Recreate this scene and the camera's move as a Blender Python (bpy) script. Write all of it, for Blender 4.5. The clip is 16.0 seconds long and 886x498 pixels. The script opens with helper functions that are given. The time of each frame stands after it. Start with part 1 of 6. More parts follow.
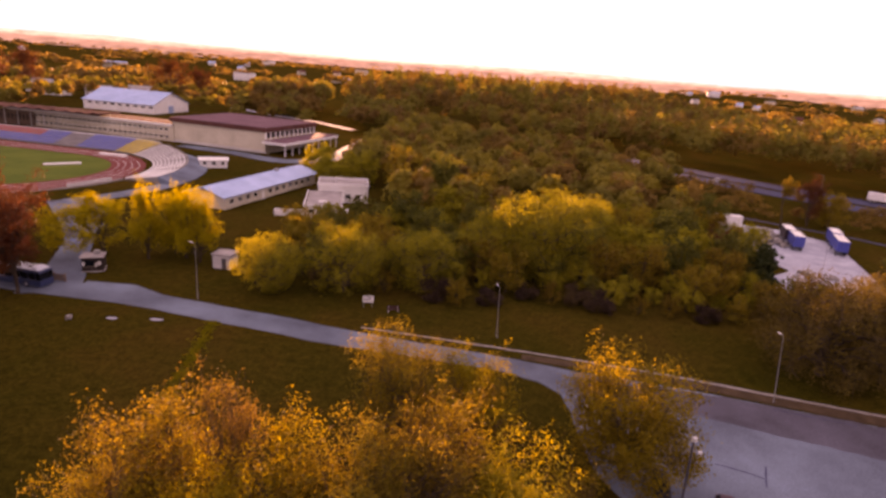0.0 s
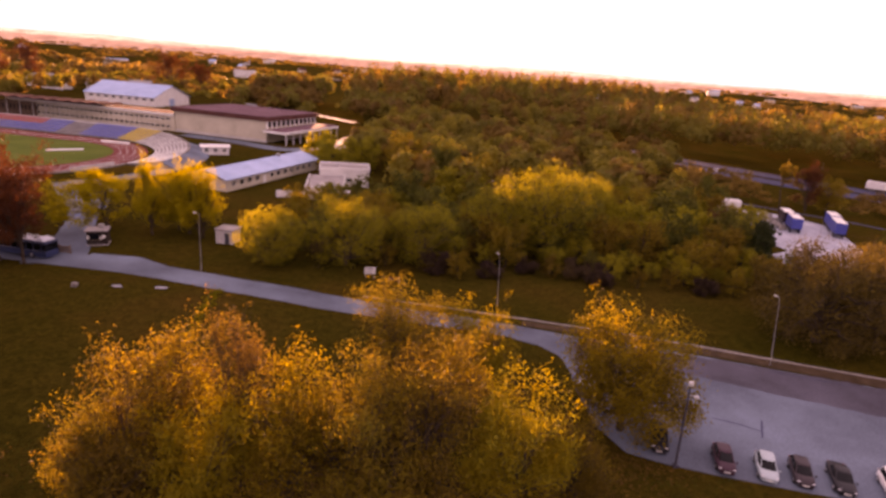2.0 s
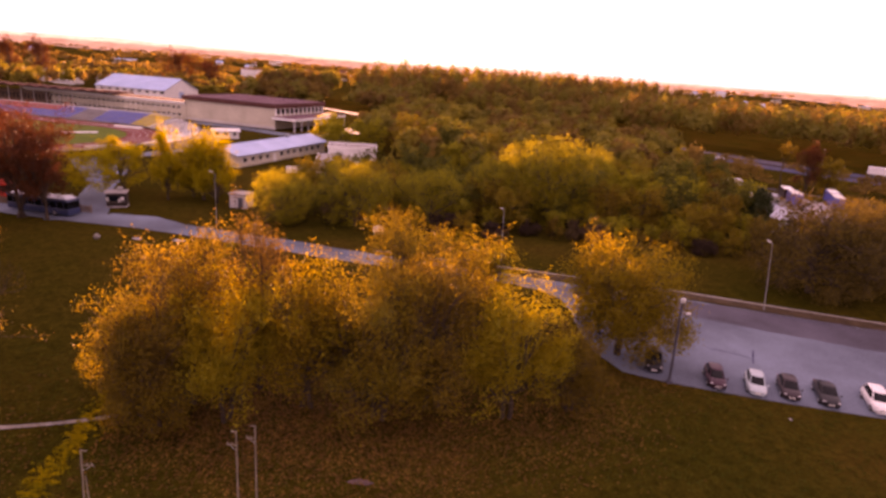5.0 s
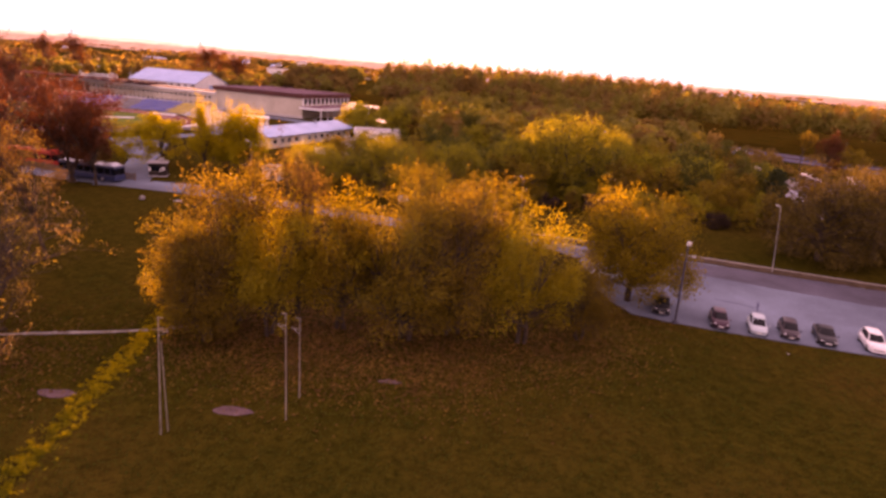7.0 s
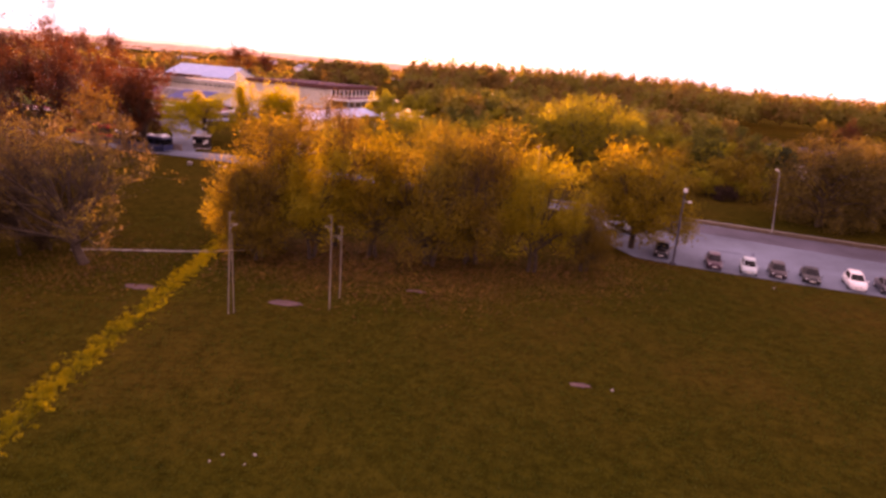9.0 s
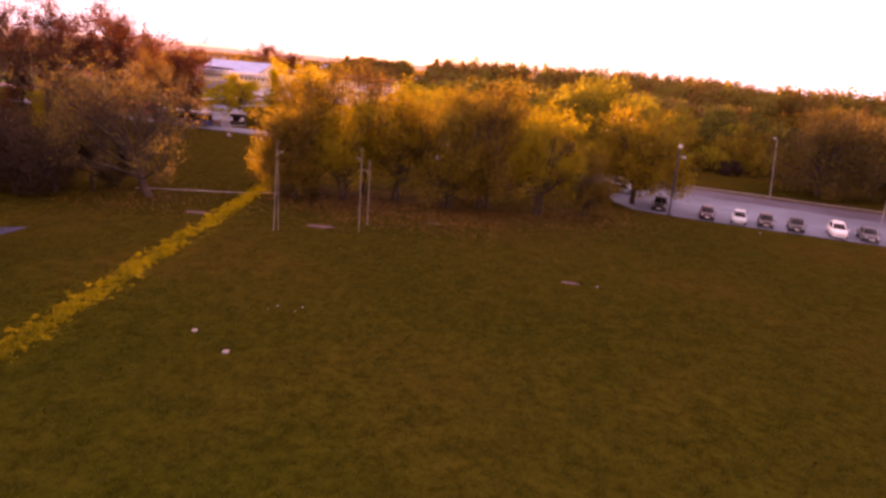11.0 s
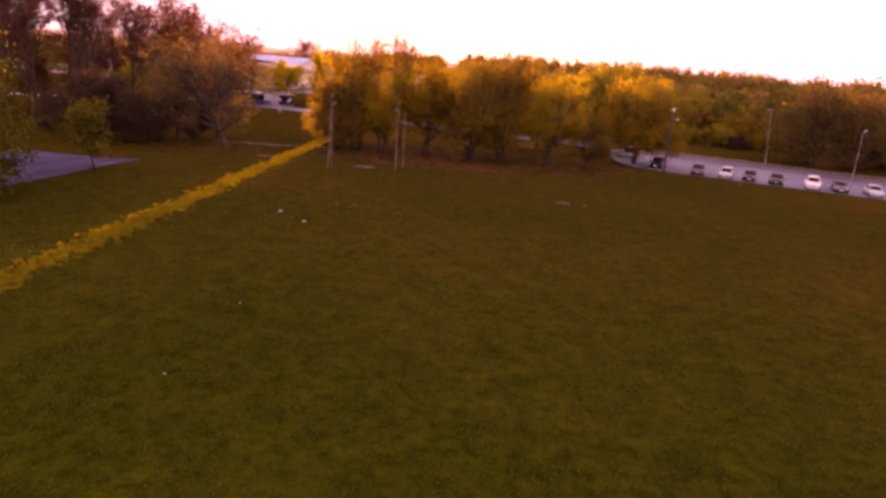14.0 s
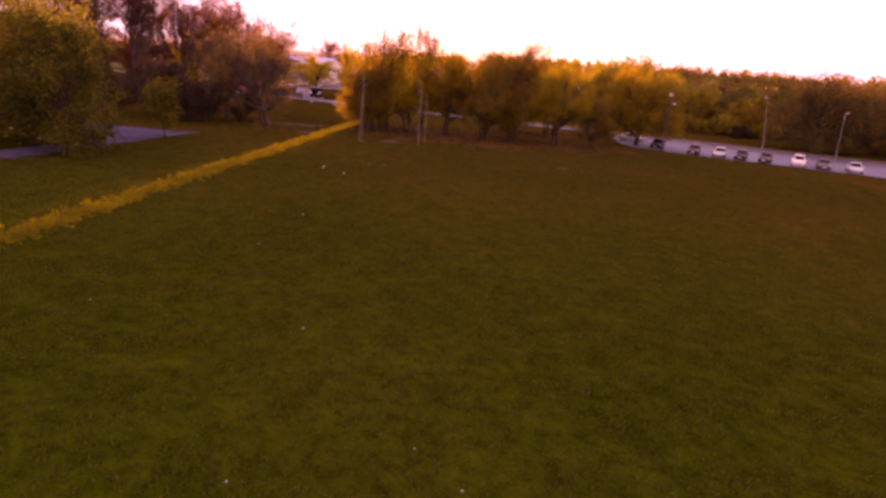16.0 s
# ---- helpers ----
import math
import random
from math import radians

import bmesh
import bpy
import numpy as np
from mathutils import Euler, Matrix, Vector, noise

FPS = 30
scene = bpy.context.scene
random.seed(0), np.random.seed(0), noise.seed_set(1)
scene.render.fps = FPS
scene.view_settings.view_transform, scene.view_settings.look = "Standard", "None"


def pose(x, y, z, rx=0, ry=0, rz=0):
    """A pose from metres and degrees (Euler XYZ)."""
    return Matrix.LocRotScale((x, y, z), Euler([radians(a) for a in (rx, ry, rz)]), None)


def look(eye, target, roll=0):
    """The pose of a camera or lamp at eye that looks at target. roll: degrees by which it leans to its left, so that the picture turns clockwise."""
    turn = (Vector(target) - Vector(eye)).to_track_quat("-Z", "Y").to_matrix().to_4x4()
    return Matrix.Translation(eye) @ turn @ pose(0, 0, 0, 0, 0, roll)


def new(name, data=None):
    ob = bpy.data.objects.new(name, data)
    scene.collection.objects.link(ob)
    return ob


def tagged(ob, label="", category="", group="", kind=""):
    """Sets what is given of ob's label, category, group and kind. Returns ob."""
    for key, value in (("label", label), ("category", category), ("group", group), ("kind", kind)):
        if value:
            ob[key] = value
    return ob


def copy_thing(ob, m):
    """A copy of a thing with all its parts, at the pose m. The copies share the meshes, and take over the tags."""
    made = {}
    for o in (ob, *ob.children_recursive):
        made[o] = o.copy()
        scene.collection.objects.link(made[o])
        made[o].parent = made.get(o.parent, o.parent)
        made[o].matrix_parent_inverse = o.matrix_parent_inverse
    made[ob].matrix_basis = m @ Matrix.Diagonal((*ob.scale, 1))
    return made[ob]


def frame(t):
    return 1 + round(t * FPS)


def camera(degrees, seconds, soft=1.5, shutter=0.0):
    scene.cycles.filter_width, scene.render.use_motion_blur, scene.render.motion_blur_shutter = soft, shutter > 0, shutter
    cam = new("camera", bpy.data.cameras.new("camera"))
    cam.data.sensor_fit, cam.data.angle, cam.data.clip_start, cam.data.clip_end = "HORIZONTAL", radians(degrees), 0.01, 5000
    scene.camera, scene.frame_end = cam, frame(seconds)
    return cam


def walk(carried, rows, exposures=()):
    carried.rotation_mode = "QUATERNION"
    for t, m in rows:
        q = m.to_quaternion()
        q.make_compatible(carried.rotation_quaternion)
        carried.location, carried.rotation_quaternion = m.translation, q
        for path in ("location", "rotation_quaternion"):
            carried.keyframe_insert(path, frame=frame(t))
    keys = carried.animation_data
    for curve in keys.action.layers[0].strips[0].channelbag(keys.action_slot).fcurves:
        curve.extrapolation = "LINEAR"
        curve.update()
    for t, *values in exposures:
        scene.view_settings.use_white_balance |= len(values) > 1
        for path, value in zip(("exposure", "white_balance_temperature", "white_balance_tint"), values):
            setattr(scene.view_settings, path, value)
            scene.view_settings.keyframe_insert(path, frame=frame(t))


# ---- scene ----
cam = camera(73.9, 16.0, 3.0)
PATH = [
    (0, (0.958, -0.217, 37.203), (0.986, 1.696, 36.619), 4.4),
    (0.5, (1.078, -0.817, 36.244), (1.105, 1.096, 35.66), 4.4),
    (1, (1.143, -1.44, 35.225), (1.171, 0.472, 34.641), 4.4),
    (1.5, (1.233, -1.976, 34.148), (1.26, -0.063, 33.566), 4.4),
    (2, (1.117, -2.524, 33.199), (1.145, -0.611, 32.615), 4.4),
    (2.5, (1.255, -3.14, 32.113), (1.282, -1.227, 31.53), 4.4),
    (3, (1.251, -3.924, 31.129), (1.277, -2.01, 30.548), 4.3),
    (3.5, (1.357, -4.777, 30.126), (1.381, -2.863, 29.546), 4.3),
    (4, (1.359, -5.72, 29.203), (1.381, -3.806, 28.624), 4.3),
    (6.5, (1.663, -12.293, 23.971), (1.628, -10.376, 23.401), 4.5),
    (7, (1.692, -14.141, 22.955), (1.634, -12.225, 22.383), 4.6),
    (7.5, (1.987, -16.213, 21.959), (1.903, -14.299, 21.385), 4.6),
    (8, (2.196, -18.606, 20.792), (2.093, -16.692, 20.223), 4.7),
    (8.5, (2.367, -20.772, 19.893), (2.25, -18.86, 19.319), 4.8),
    (9, (2.676, -22.95, 18.734), (2.545, -21.037, 18.165), 4.8),
    (11.5, (5.181, -33.897, 13.98), (4.958, -31.993, 13.411), 4.9),
    (12, (5.756, -36.076, 13.446), (5.516, -34.175, 12.873), 4.9),
    (12.5, (6.298, -38.274, 12.869), (6.04, -36.375, 12.296), 4.8),
    (13, (6.819, -40.522, 12.439), (6.543, -38.628, 11.861), 4.8),
    (13.5, (7.409, -42.832, 11.94), (7.117, -40.94, 11.36), 4.8),
    (14, (7.915, -45.124, 11.401), (7.607, -43.235, 10.821), 4.7),
    (14.5, (8.505, -47.507, 10.922), (8.179, -45.62, 10.343), 4.7),
    (15, (9.125, -49.893, 10.389), (8.783, -48.01, 9.811), 4.6),
    (15.5, (9.542, -52.185, 9.841), (9.187, -50.303, 9.264), 4.6),
    (16, (10.512, -54.952, 9.462), (10.135, -53.075, 8.884), 4.6),
]
walk(cam, [(t, look(eye, target, roll)) for t, eye, target, roll in PATH],
     [(0.0, 2.42, 11000, 76), (7.0, 2.7, 11500, 100), (12.5, 2.87, 11800, 108), (13.6, 2.78, 12000, 112), (16.0, 2.64, 11800, 128)])

# ---- world, sun ----
SUN_EL, SUN_AZ = radians(2.05), radians(-7.5)      # height over the horizon; from +y towards +x
sun_dir = Vector((math.sin(SUN_AZ) * math.cos(SUN_EL), math.cos(SUN_AZ) * math.cos(SUN_EL), math.sin(SUN_EL)))
world = bpy.data.worlds.new("evening_sky")
scene.world = world
world.use_nodes = True
wn = world.node_tree
wn.nodes.clear()
w_out = wn.nodes.new("ShaderNodeOutputWorld")
w_bg = wn.nodes.new("ShaderNodeBackground")
w_sky = wn.nodes.new("ShaderNodeTexSky")
w_sky.sky_type, w_sky.sun_disc = "NISHITA", False
w_sky.sun_elevation, w_sky.sun_rotation = SUN_EL, SUN_AZ
w_sky.air_density, w_sky.dust_density, w_sky.ozone_density = 0.6, 2.0, 1.0
# a bright hazy evening sky: the clear sky's light seen through a pale veil
w_dim = wn.nodes.new("ShaderNodeMix")
w_dim.data_type, w_dim.blend_type = "RGBA", "MULTIPLY"
w_dim.inputs[0].default_value, w_dim.inputs[7].default_value = 1.0, (0.006, 0.006, 0.007, 1)
w_add = wn.nodes.new("ShaderNodeMix")
w_add.data_type, w_add.blend_type = "RGBA", "ADD"
w_add.inputs[0].default_value, w_add.inputs[7].default_value = 1.0, (0.162, 0.212, 0.262, 1)
w_bg.inputs["Strength"].default_value = 1.0
wn.links.new(w_sky.outputs[0], w_dim.inputs[6])
wn.links.new(w_dim.outputs[2], w_add.inputs[6])
wn.links.new(w_add.outputs[2], w_bg.inputs[0])
wn.links.new(w_bg.outputs[0], w_out.inputs[0])
sun = new("sun", bpy.data.lights.new("sun", "SUN"))
sun.data.energy, sun.data.angle, sun.data.color = 5.0, radians(0.5), (1.0, 0.80, 0.47)
sun.matrix_world = look(sun_dir * 200, (0, 0, 0))


# ---- materials ----
def mat(name, build):
    m = bpy.data.materials.new(name)
    m.use_nodes = True
    nt = m.node_tree
    nt.nodes.clear()
    out = nt.nodes.new("ShaderNodeOutputMaterial")
    nt.links.new(build(nt), out.inputs["Surface"])
    return m


def node(nt, kind, **values):
    n = nt.nodes.new(kind)
    for k, v in values.items():
        n.inputs[k.replace("_", " ")].default_value = v
    return n


def ramp(nt, fac, stops):
    r = nt.nodes.new("ShaderNodeValToRGB")
    els = r.color_ramp.elements
    while len(els) < len(stops):
        els.new(0.5)
    for e, (p, c) in zip(els, stops):
        e.position, e.color = p, (*c, 1)
    nt.links.new(fac, r.inputs[0])
    return r.outputs[0]


def noise_fac(nt, scale, detail=4.0, world_space=True, rough=0.55):
    n = node(nt, "ShaderNodeTexNoise", Scale=scale, Detail=detail, Roughness=rough)
    if world_space:
        g = nt.nodes.new("ShaderNodeNewGeometry")
        nt.links.new(g.outputs["Position"], n.inputs["Vector"])
    else:
        g = nt.nodes.new("ShaderNodeTexCoord")
        nt.links.new(g.outputs["Object"], n.inputs["Vector"])
    return n.outputs["Fac"]


def mixed(nt, fac, a, b, how="MIX"):
    m = nt.nodes.new("ShaderNodeMix")
    m.data_type, m.blend_type = "RGBA", how
    if isinstance(fac, float):
        m.inputs[0].default_value = fac
    else:
        nt.links.new(fac, m.inputs[0])
    for i, v in ((6, a), (7, b)):
        if isinstance(v, tuple):
            m.inputs[i].default_value = (*v, 1)
        else:
            nt.links.new(v, m.inputs[i])
    return m.outputs[2]


def surface(name, low, high, scale=1.0, fine=12.0, rough=0.8, metal=0.0, bump=0.3, dist=0.02, spec=0.2, coat=0.0, spread=(0.3, 0.7)):
    """A surface with broad stains between two colours, fine grain and relief."""
    def build(nt):
        b = node(nt, "ShaderNodeBsdfPrincipled", Roughness=rough, Metallic=metal)
        b.inputs["Specular IOR Level"].default_value = spec
        b.inputs["Coat Weight"].default_value = coat
        broad = ramp(nt, noise_fac(nt, scale), ((spread[0], low), (spread[1], high)))
        grain = noise_fac(nt, fine, 3.0)
        g2 = ramp(nt, grain, ((0.25, (0.72, 0.72, 0.72)), (0.75, (1.15, 1.15, 1.15))))
        nt.links.new(mixed(nt, 1.0, broad, g2, "MULTIPLY"), b.inputs["Base Color"])
        if bump:
            bp = node(nt, "ShaderNodeBump", Strength=bump, Distance=dist)
            nt.links.new(grain, bp.inputs["Height"])
            nt.links.new(bp.outputs[0], b.inputs["Normal"])
        return b.outputs[0]
    return mat(name, build)


def leaves(name, stops, glow=0.45, each=0.45, patch=0.35):
    """Thin leaves that let some light through; each leaf and each tree differs a little, and patches of some metres do."""
    def build(nt):
        geo = nt.nodes.new("ShaderNodeNewGeometry")
        info = nt.nodes.new("ShaderNodeObjectInfo")
        mix = node(nt, "ShaderNodeMath")
        mix.operation = "MULTIPLY_ADD"
        nt.links.new(geo.outputs["Random Per Island"], mix.inputs[0])
        mix.inputs[1].default_value = each
        add = node(nt, "ShaderNodeMath")
        add.operation = "MULTIPLY"
        nt.links.new(info.outputs["Random"], add.inputs[0])
        add.inputs[1].default_value = 0.38
        nt.links.new(add.outputs[0], mix.inputs[2])
        clump = node(nt, "ShaderNodeMath")
        clump.operation = "MULTIPLY_ADD"
        nt.links.new(noise_fac(nt, patch, 2.0), clump.inputs[0])
        clump.inputs[1].default_value = 0.9 + 0.8 * (0.45 - each)
        clump.inputs[2].default_value = -0.32
        tot = node(nt, "ShaderNodeMath")
        nt.links.new(mix.outputs[0], tot.inputs[0])
        nt.links.new(clump.outputs[0], tot.inputs[1])
        col = ramp(nt, tot.outputs[0], stops)
        d = node(nt, "ShaderNodeBsdfPrincipled", Roughness=0.7)
        d.inputs["Specular IOR Level"].default_value = 0.06
        t = node(nt, "ShaderNodeBsdfTranslucent")
        nt.links.new(col, d.inputs["Base Color"])
        nt.links.new(mixed(nt, 1.0, col, (1.2, 1.15, 0.65), "MULTIPLY"), t.inputs["Color"])
        s = nt.nodes.new("ShaderNodeMixShader")
        s.inputs[0].default_value = glow
        nt.links.new(d.outputs[0], s.inputs[1])
        nt.links.new(t.outputs[0], s.inputs[2])
        return s.outputs[0]
    return mat(name, build)


def plain(name, col, rough=0.5, metal=0.0, coat=0.0, spec=0.5, vary=0.12):
    lo, hi = tuple(c * (1 - vary) for c in col), tuple(min(1, c * (1 + vary)) for c in col)
    return surface(name, lo, hi, 1.7, 9.0, rough, metal, 0.0, 0.0, spec, coat)


M = {}
M["gold"] = leaves("leaf_gold", ((0.0, (0.078, 0.045, 0.008)), (0.35, (0.175, 0.115, 0.012)), (0.7, (0.29, 0.215, 0.016)), (1.0, (0.21, 0.19, 0.028))), 0.5)
M["amber"] = leaves("leaf_amber", ((0.0, (0.07, 0.042, 0.012)), (0.35, (0.135, 0.084, 0.015)), (0.7, (0.23, 0.16, 0.018)), (1.0, (0.17, 0.14, 0.025))), 0.45)
M["dome_leaf"] = leaves("leaf_dome", ((0.0, (0.07, 0.046, 0.010)), (0.4, (0.15, 0.102, 0.013)), (0.75, (0.27, 0.185, 0.016)), (1.0, (0.18, 0.15, 0.024))), 0.48)
M["yellow"] = leaves("leaf_yellow", ((0.0, (0.17, 0.118, 0.010)), (0.4, (0.30, 0.23, 0.012)), (0.8, (0.40, 0.32, 0.016)), (1.0, (0.26, 0.235, 0.025))), 0.46)
M["olive"] = leaves("leaf_olive", ((0.0, (0.10, 0.088, 0.014)), (0.4, (0.19, 0.165, 0.020)), (0.8, (0.29, 0.25, 0.028)), (1.0, (0.36, 0.285, 0.034))), 0.55)
M["green"] = leaves("leaf_green", ((0.0, (0.045, 0.05, 0.012)), (0.5, (0.09, 0.092, 0.02)), (1.0, (0.16, 0.14, 0.03))), 0.4)
M["rust"] = leaves("leaf_rust", ((0.0, (0.034, 0.012, 0.010)), (0.4, (0.078, 0.023, 0.013)), (0.8, (0.13, 0.040, 0.015)), (1.0, (0.095, 0.042, 0.018))), 0.28)
M["maroon"] = leaves("leaf_maroon", ((0.0, (0.03, 0.012, 0.011)), (0.5, (0.07, 0.024, 0.016)), (1.0, (0.12, 0.045, 0.02))), 0.2)
M["dull"] = leaves("leaf_dull_brown", ((0.0, (0.022, 0.014, 0.014)), (0.5, (0.05, 0.030, 0.022)), (1.0, (0.095, 0.062, 0.026))), 0.2)
M["willow"] = leaves("leaf_willow", ((0.0, (0.05, 0.034, 0.015)), (0.4, (0.105, 0.072, 0.02)), (0.8, (0.19, 0.13, 0.024)), (1.0, (0.16, 0.125, 0.03))), 0.32)
M["weep"] = leaves("leaf_weeping", ((0.0, (0.022, 0.034, 0.008)), (0.5, (0.054, 0.066, 0.011)), (1.0, (0.19, 0.16, 0.017))), 0.42)
M["thin"] = leaves("leaf_thinning", ((0.0, (0.08, 0.044, 0.018)), (0.5, (0.15, 0.085, 0.022)), (1.0, (0.27, 0.18, 0.026))), 0.4)
M["sparse"] = leaves("leaf_sparse", ((0.0, (0.058, 0.034, 0.023)), (0.5, (0.108, 0.066, 0.028)), (1.0, (0.26, 0.19, 0.03))), 0.28)
M["needle"] = leaves("needle_dark", ((0.0, (0.012, 0.022, 0.012)), (0.5, (0.025, 0.04, 0.018)), (1.0, (0.05, 0.06, 0.02))), 0.1)
M["w_olive"] = leaves("wood_olive", ((0.0, (0.10, 0.08, 0.018)), (0.5, (0.19, 0.15, 0.028)), (1.0, (0.28, 0.22, 0.04))), 0.5, 0.16, 0.085)
M["w_brown"] = leaves("wood_brown", ((0.0, (0.10, 0.060, 0.023)), (0.5, (0.18, 0.108, 0.032)), (1.0, (0.26, 0.16, 0.04))), 0.48, 0.16, 0.085)
M["w_green"] = leaves("wood_green", ((0.0, (0.078, 0.066, 0.018)), (0.5, (0.145, 0.12, 0.027)), (1.0, (0.21, 0.17, 0.036))), 0.48, 0.16, 0.085)
M["bark"] = surface("bark", (0.036, 0.024, 0.017), (0.08, 0.055, 0.038), 1.5, 9.0, 0.9, 0, 0.8, 0.03)


def grass_mat():
    def build(nt):
        b = node(nt, "ShaderNodeBsdfPrincipled", Roughness=0.95)
        b.inputs["Specular IOR Level"].default_value = 0.0
        broad = ramp(nt, noise_fac(nt, 0.05, 5.0), ((0.3, (0.032, 0.034, 0.005)), (0.5, (0.045, 0.040, 0.0065)), (0.72, (0.064, 0.045, 0.009))))
        mid = ramp(nt, noise_fac(nt, 0.7, 5.0, True, 0.65), ((0.3, (0.68, 0.7, 0.68)), (0.7, (1.28, 1.24, 1.15))))
        fine = noise_fac(nt, 9.0, 3.0)
        f2 = ramp(nt, fine, ((0.3, (0.75, 0.75, 0.75)), (0.7, (1.2, 1.2, 1.2))))
        tuft = ramp(nt, noise_fac(nt, 1.9, 7.0, True, 0.72), ((0.36, (0.6, 0.6, 0.58)), (0.52, (1.0, 1.0, 1.0)), (0.68, (1.25, 1.2, 1.08))))
        ground = mixed(nt, 1.0, mixed(nt, 1.0, broad, mid, "MULTIPLY"), tuft, "MULTIPLY")
        # the meadow's colour runs from greener in the south to browner in the north
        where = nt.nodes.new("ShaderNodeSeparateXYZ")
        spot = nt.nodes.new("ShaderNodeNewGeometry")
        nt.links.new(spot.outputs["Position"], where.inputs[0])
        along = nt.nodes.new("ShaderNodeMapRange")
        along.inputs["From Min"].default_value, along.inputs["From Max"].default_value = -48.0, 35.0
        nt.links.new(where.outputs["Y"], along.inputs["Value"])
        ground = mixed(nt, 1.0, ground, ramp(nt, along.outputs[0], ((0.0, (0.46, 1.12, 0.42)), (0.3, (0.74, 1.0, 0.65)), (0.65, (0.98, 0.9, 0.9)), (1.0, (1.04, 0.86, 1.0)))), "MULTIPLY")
        nt.links.new(mixed(nt, 1.0, ground, f2, "MULTIPLY"), b.inputs["Base Color"])
        bp = node(nt, "ShaderNodeBump", Strength=1.0, Distance=0.14)
        nt.links.new(noise_fac(nt, 3.2, 6.0, True, 0.7), bp.inputs["Height"])
        nt.links.new(bp.outputs[0], b.inputs["Normal"])
        return b.outputs[0]
    return mat("grass", build)


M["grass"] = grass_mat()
M["blade"] = leaves("grass_blade", ((0.0, (0.026, 0.044, 0.006)), (0.5, (0.042, 0.058, 0.008)), (1.0, (0.068, 0.070, 0.012))), 0.3)
M["litter"] = leaves("fallen_leaf", ((0.0, (0.06, 0.026, 0.012)), (0.5, (0.13, 0.060, 0.018)), (1.0, (0.24, 0.13, 0.026))), 0.1)
M["sandy"] = surface("sandy_patch", (0.105, 0.062, 0.066), (0.17, 0.108, 0.108), 0.8, 6.0, 0.95, 0, 0.5, 0.02, 0.05)
# blades coloured yellow to stand for sunlight on the turf
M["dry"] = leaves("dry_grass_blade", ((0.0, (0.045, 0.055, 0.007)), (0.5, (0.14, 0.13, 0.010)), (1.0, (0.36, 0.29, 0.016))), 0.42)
M["field"] = surface("pitch_grass", (0.055, 0.095, 0.014), (0.10, 0.13, 0.022), 0.08, 2.0, 0.95, 0, 0.3, 0.02, 0.05)
M["asphalt"] = surface("asphalt", (0.07, 0.088, 0.118), (0.15, 0.205, 0.27), 0.09, 5.0, 0.85, 0, 0.3, 0.01, 0.15)
M["asphalt_dark"] = surface("asphalt_dark", (0.05, 0.048, 0.062), (0.095, 0.095, 0.125), 0.12, 5.0, 0.88, 0, 0.3, 0.01, 0.12)
M["asphalt_old"] = surface("asphalt_old", (0.032, 0.036, 0.075), (0.068, 0.074, 0.135), 0.3, 6.0, 0.9, 0, 0.3, 0.01, 0.1)
M["gravel"] = surface("gravel", (0.26, 0.28, 0.34), (0.40, 0.43, 0.50), 0.25, 6.0, 0.9, 0, 0.5, 0.03, 0.2)
M["kerb"] = surface("concrete_kerb", (0.18, 0.165, 0.155), (0.32, 0.29, 0.27), 0.8, 8.0, 0.85)
M["soil"] = surface("bare_soil", (0.045, 0.029, 0.018), (0.09, 0.058, 0.036), 0.6, 6.0, 0.95, 0, 0.6, 0.03, 0.05)
M["tartan"] = surface("track_red", (0.143, 0.027, 0.026), (0.204, 0.045, 0.039), 0.15, 4.0, 0.85, 0, 0.3, 0.02, 0.1)
M["concrete"] = surface("concrete", (0.40, 0.39, 0.39), (0.60, 0.58, 0.57), 0.25, 5.0, 0.85)
# concrete darkened to give the shadow lines between the stand's rows
M["terrace"] = surface("old_terrace", (0.16, 0.15, 0.15), (0.26, 0.245, 0.24), 0.4, 5.0, 0.9)
M["plaster"] = surface("cream_plaster", (0.46, 0.41, 0.32), (0.60, 0.54, 0.43), 0.15, 5.0, 0.85)
M["white"] = surface("white_plaster", (0.66, 0.65, 0.63), (0.80, 0.79, 0.77), 0.3, 6.0, 0.75)
M["roof_brown"] = surface("roof_brown", (0.085, 0.032, 0.028), (0.14, 0.055, 0.045), 0.2, 3.0, 0.9, 0, 0.3, 0.02, 0.1)
M["roof_pink"] = surface("roof_faded_red", (0.14, 0.072, 0.088), (0.20, 0.108, 0.125), 0.12, 3.0, 0.95, 0, 0.3, 0.02, 0.08)
M["roof_steel"] = surface("roof_steel", (0.23, 0.36, 0.56), (0.34, 0.48, 0.70), 0.2, 4.0, 0.42, 0.2)
M["roof_felt"] = surface("roof_felt", (0.22, 0.20, 0.20), (0.36, 0.33, 0.32), 0.4, 5.0, 0.8)
M["wood"] = surface("weathered_wood", (0.10, 0.078, 0.055), (0.19, 0.15, 0.115), 1.2, 14.0, 0.85)
M["pole_wood"] = surface("grey_pole_wood", (0.15, 0.125, 0.095), (0.27, 0.23, 0.18), 1.2, 14.0, 0.85)
M["fence"] = surface("brown_fence", (0.12, 0.07, 0.05), (0.20, 0.13, 0.09), 1.0, 10.0, 0.8)
M["dark_board"] = surface("dark_boards", (0.022, 0.015, 0.014), (0.05, 0.036, 0.032), 1.0, 10.0, 0.8)
M["galv"] = surface("galvanised_steel", (0.26, 0.26, 0.26), (0.38, 0.38, 0.37), 1.0, 12.0, 0.5, 0.4)
M["glass"] = plain("dark_glass", (0.006, 0.007, 0.009), 0.12, 0, 0, 0.16)
M["rubber"] = plain("rubber", (0.018, 0.018, 0.018), 0.8)
M["alloy"] = plain("alloy", (0.42, 0.42, 0.43), 0.35, 0.8)
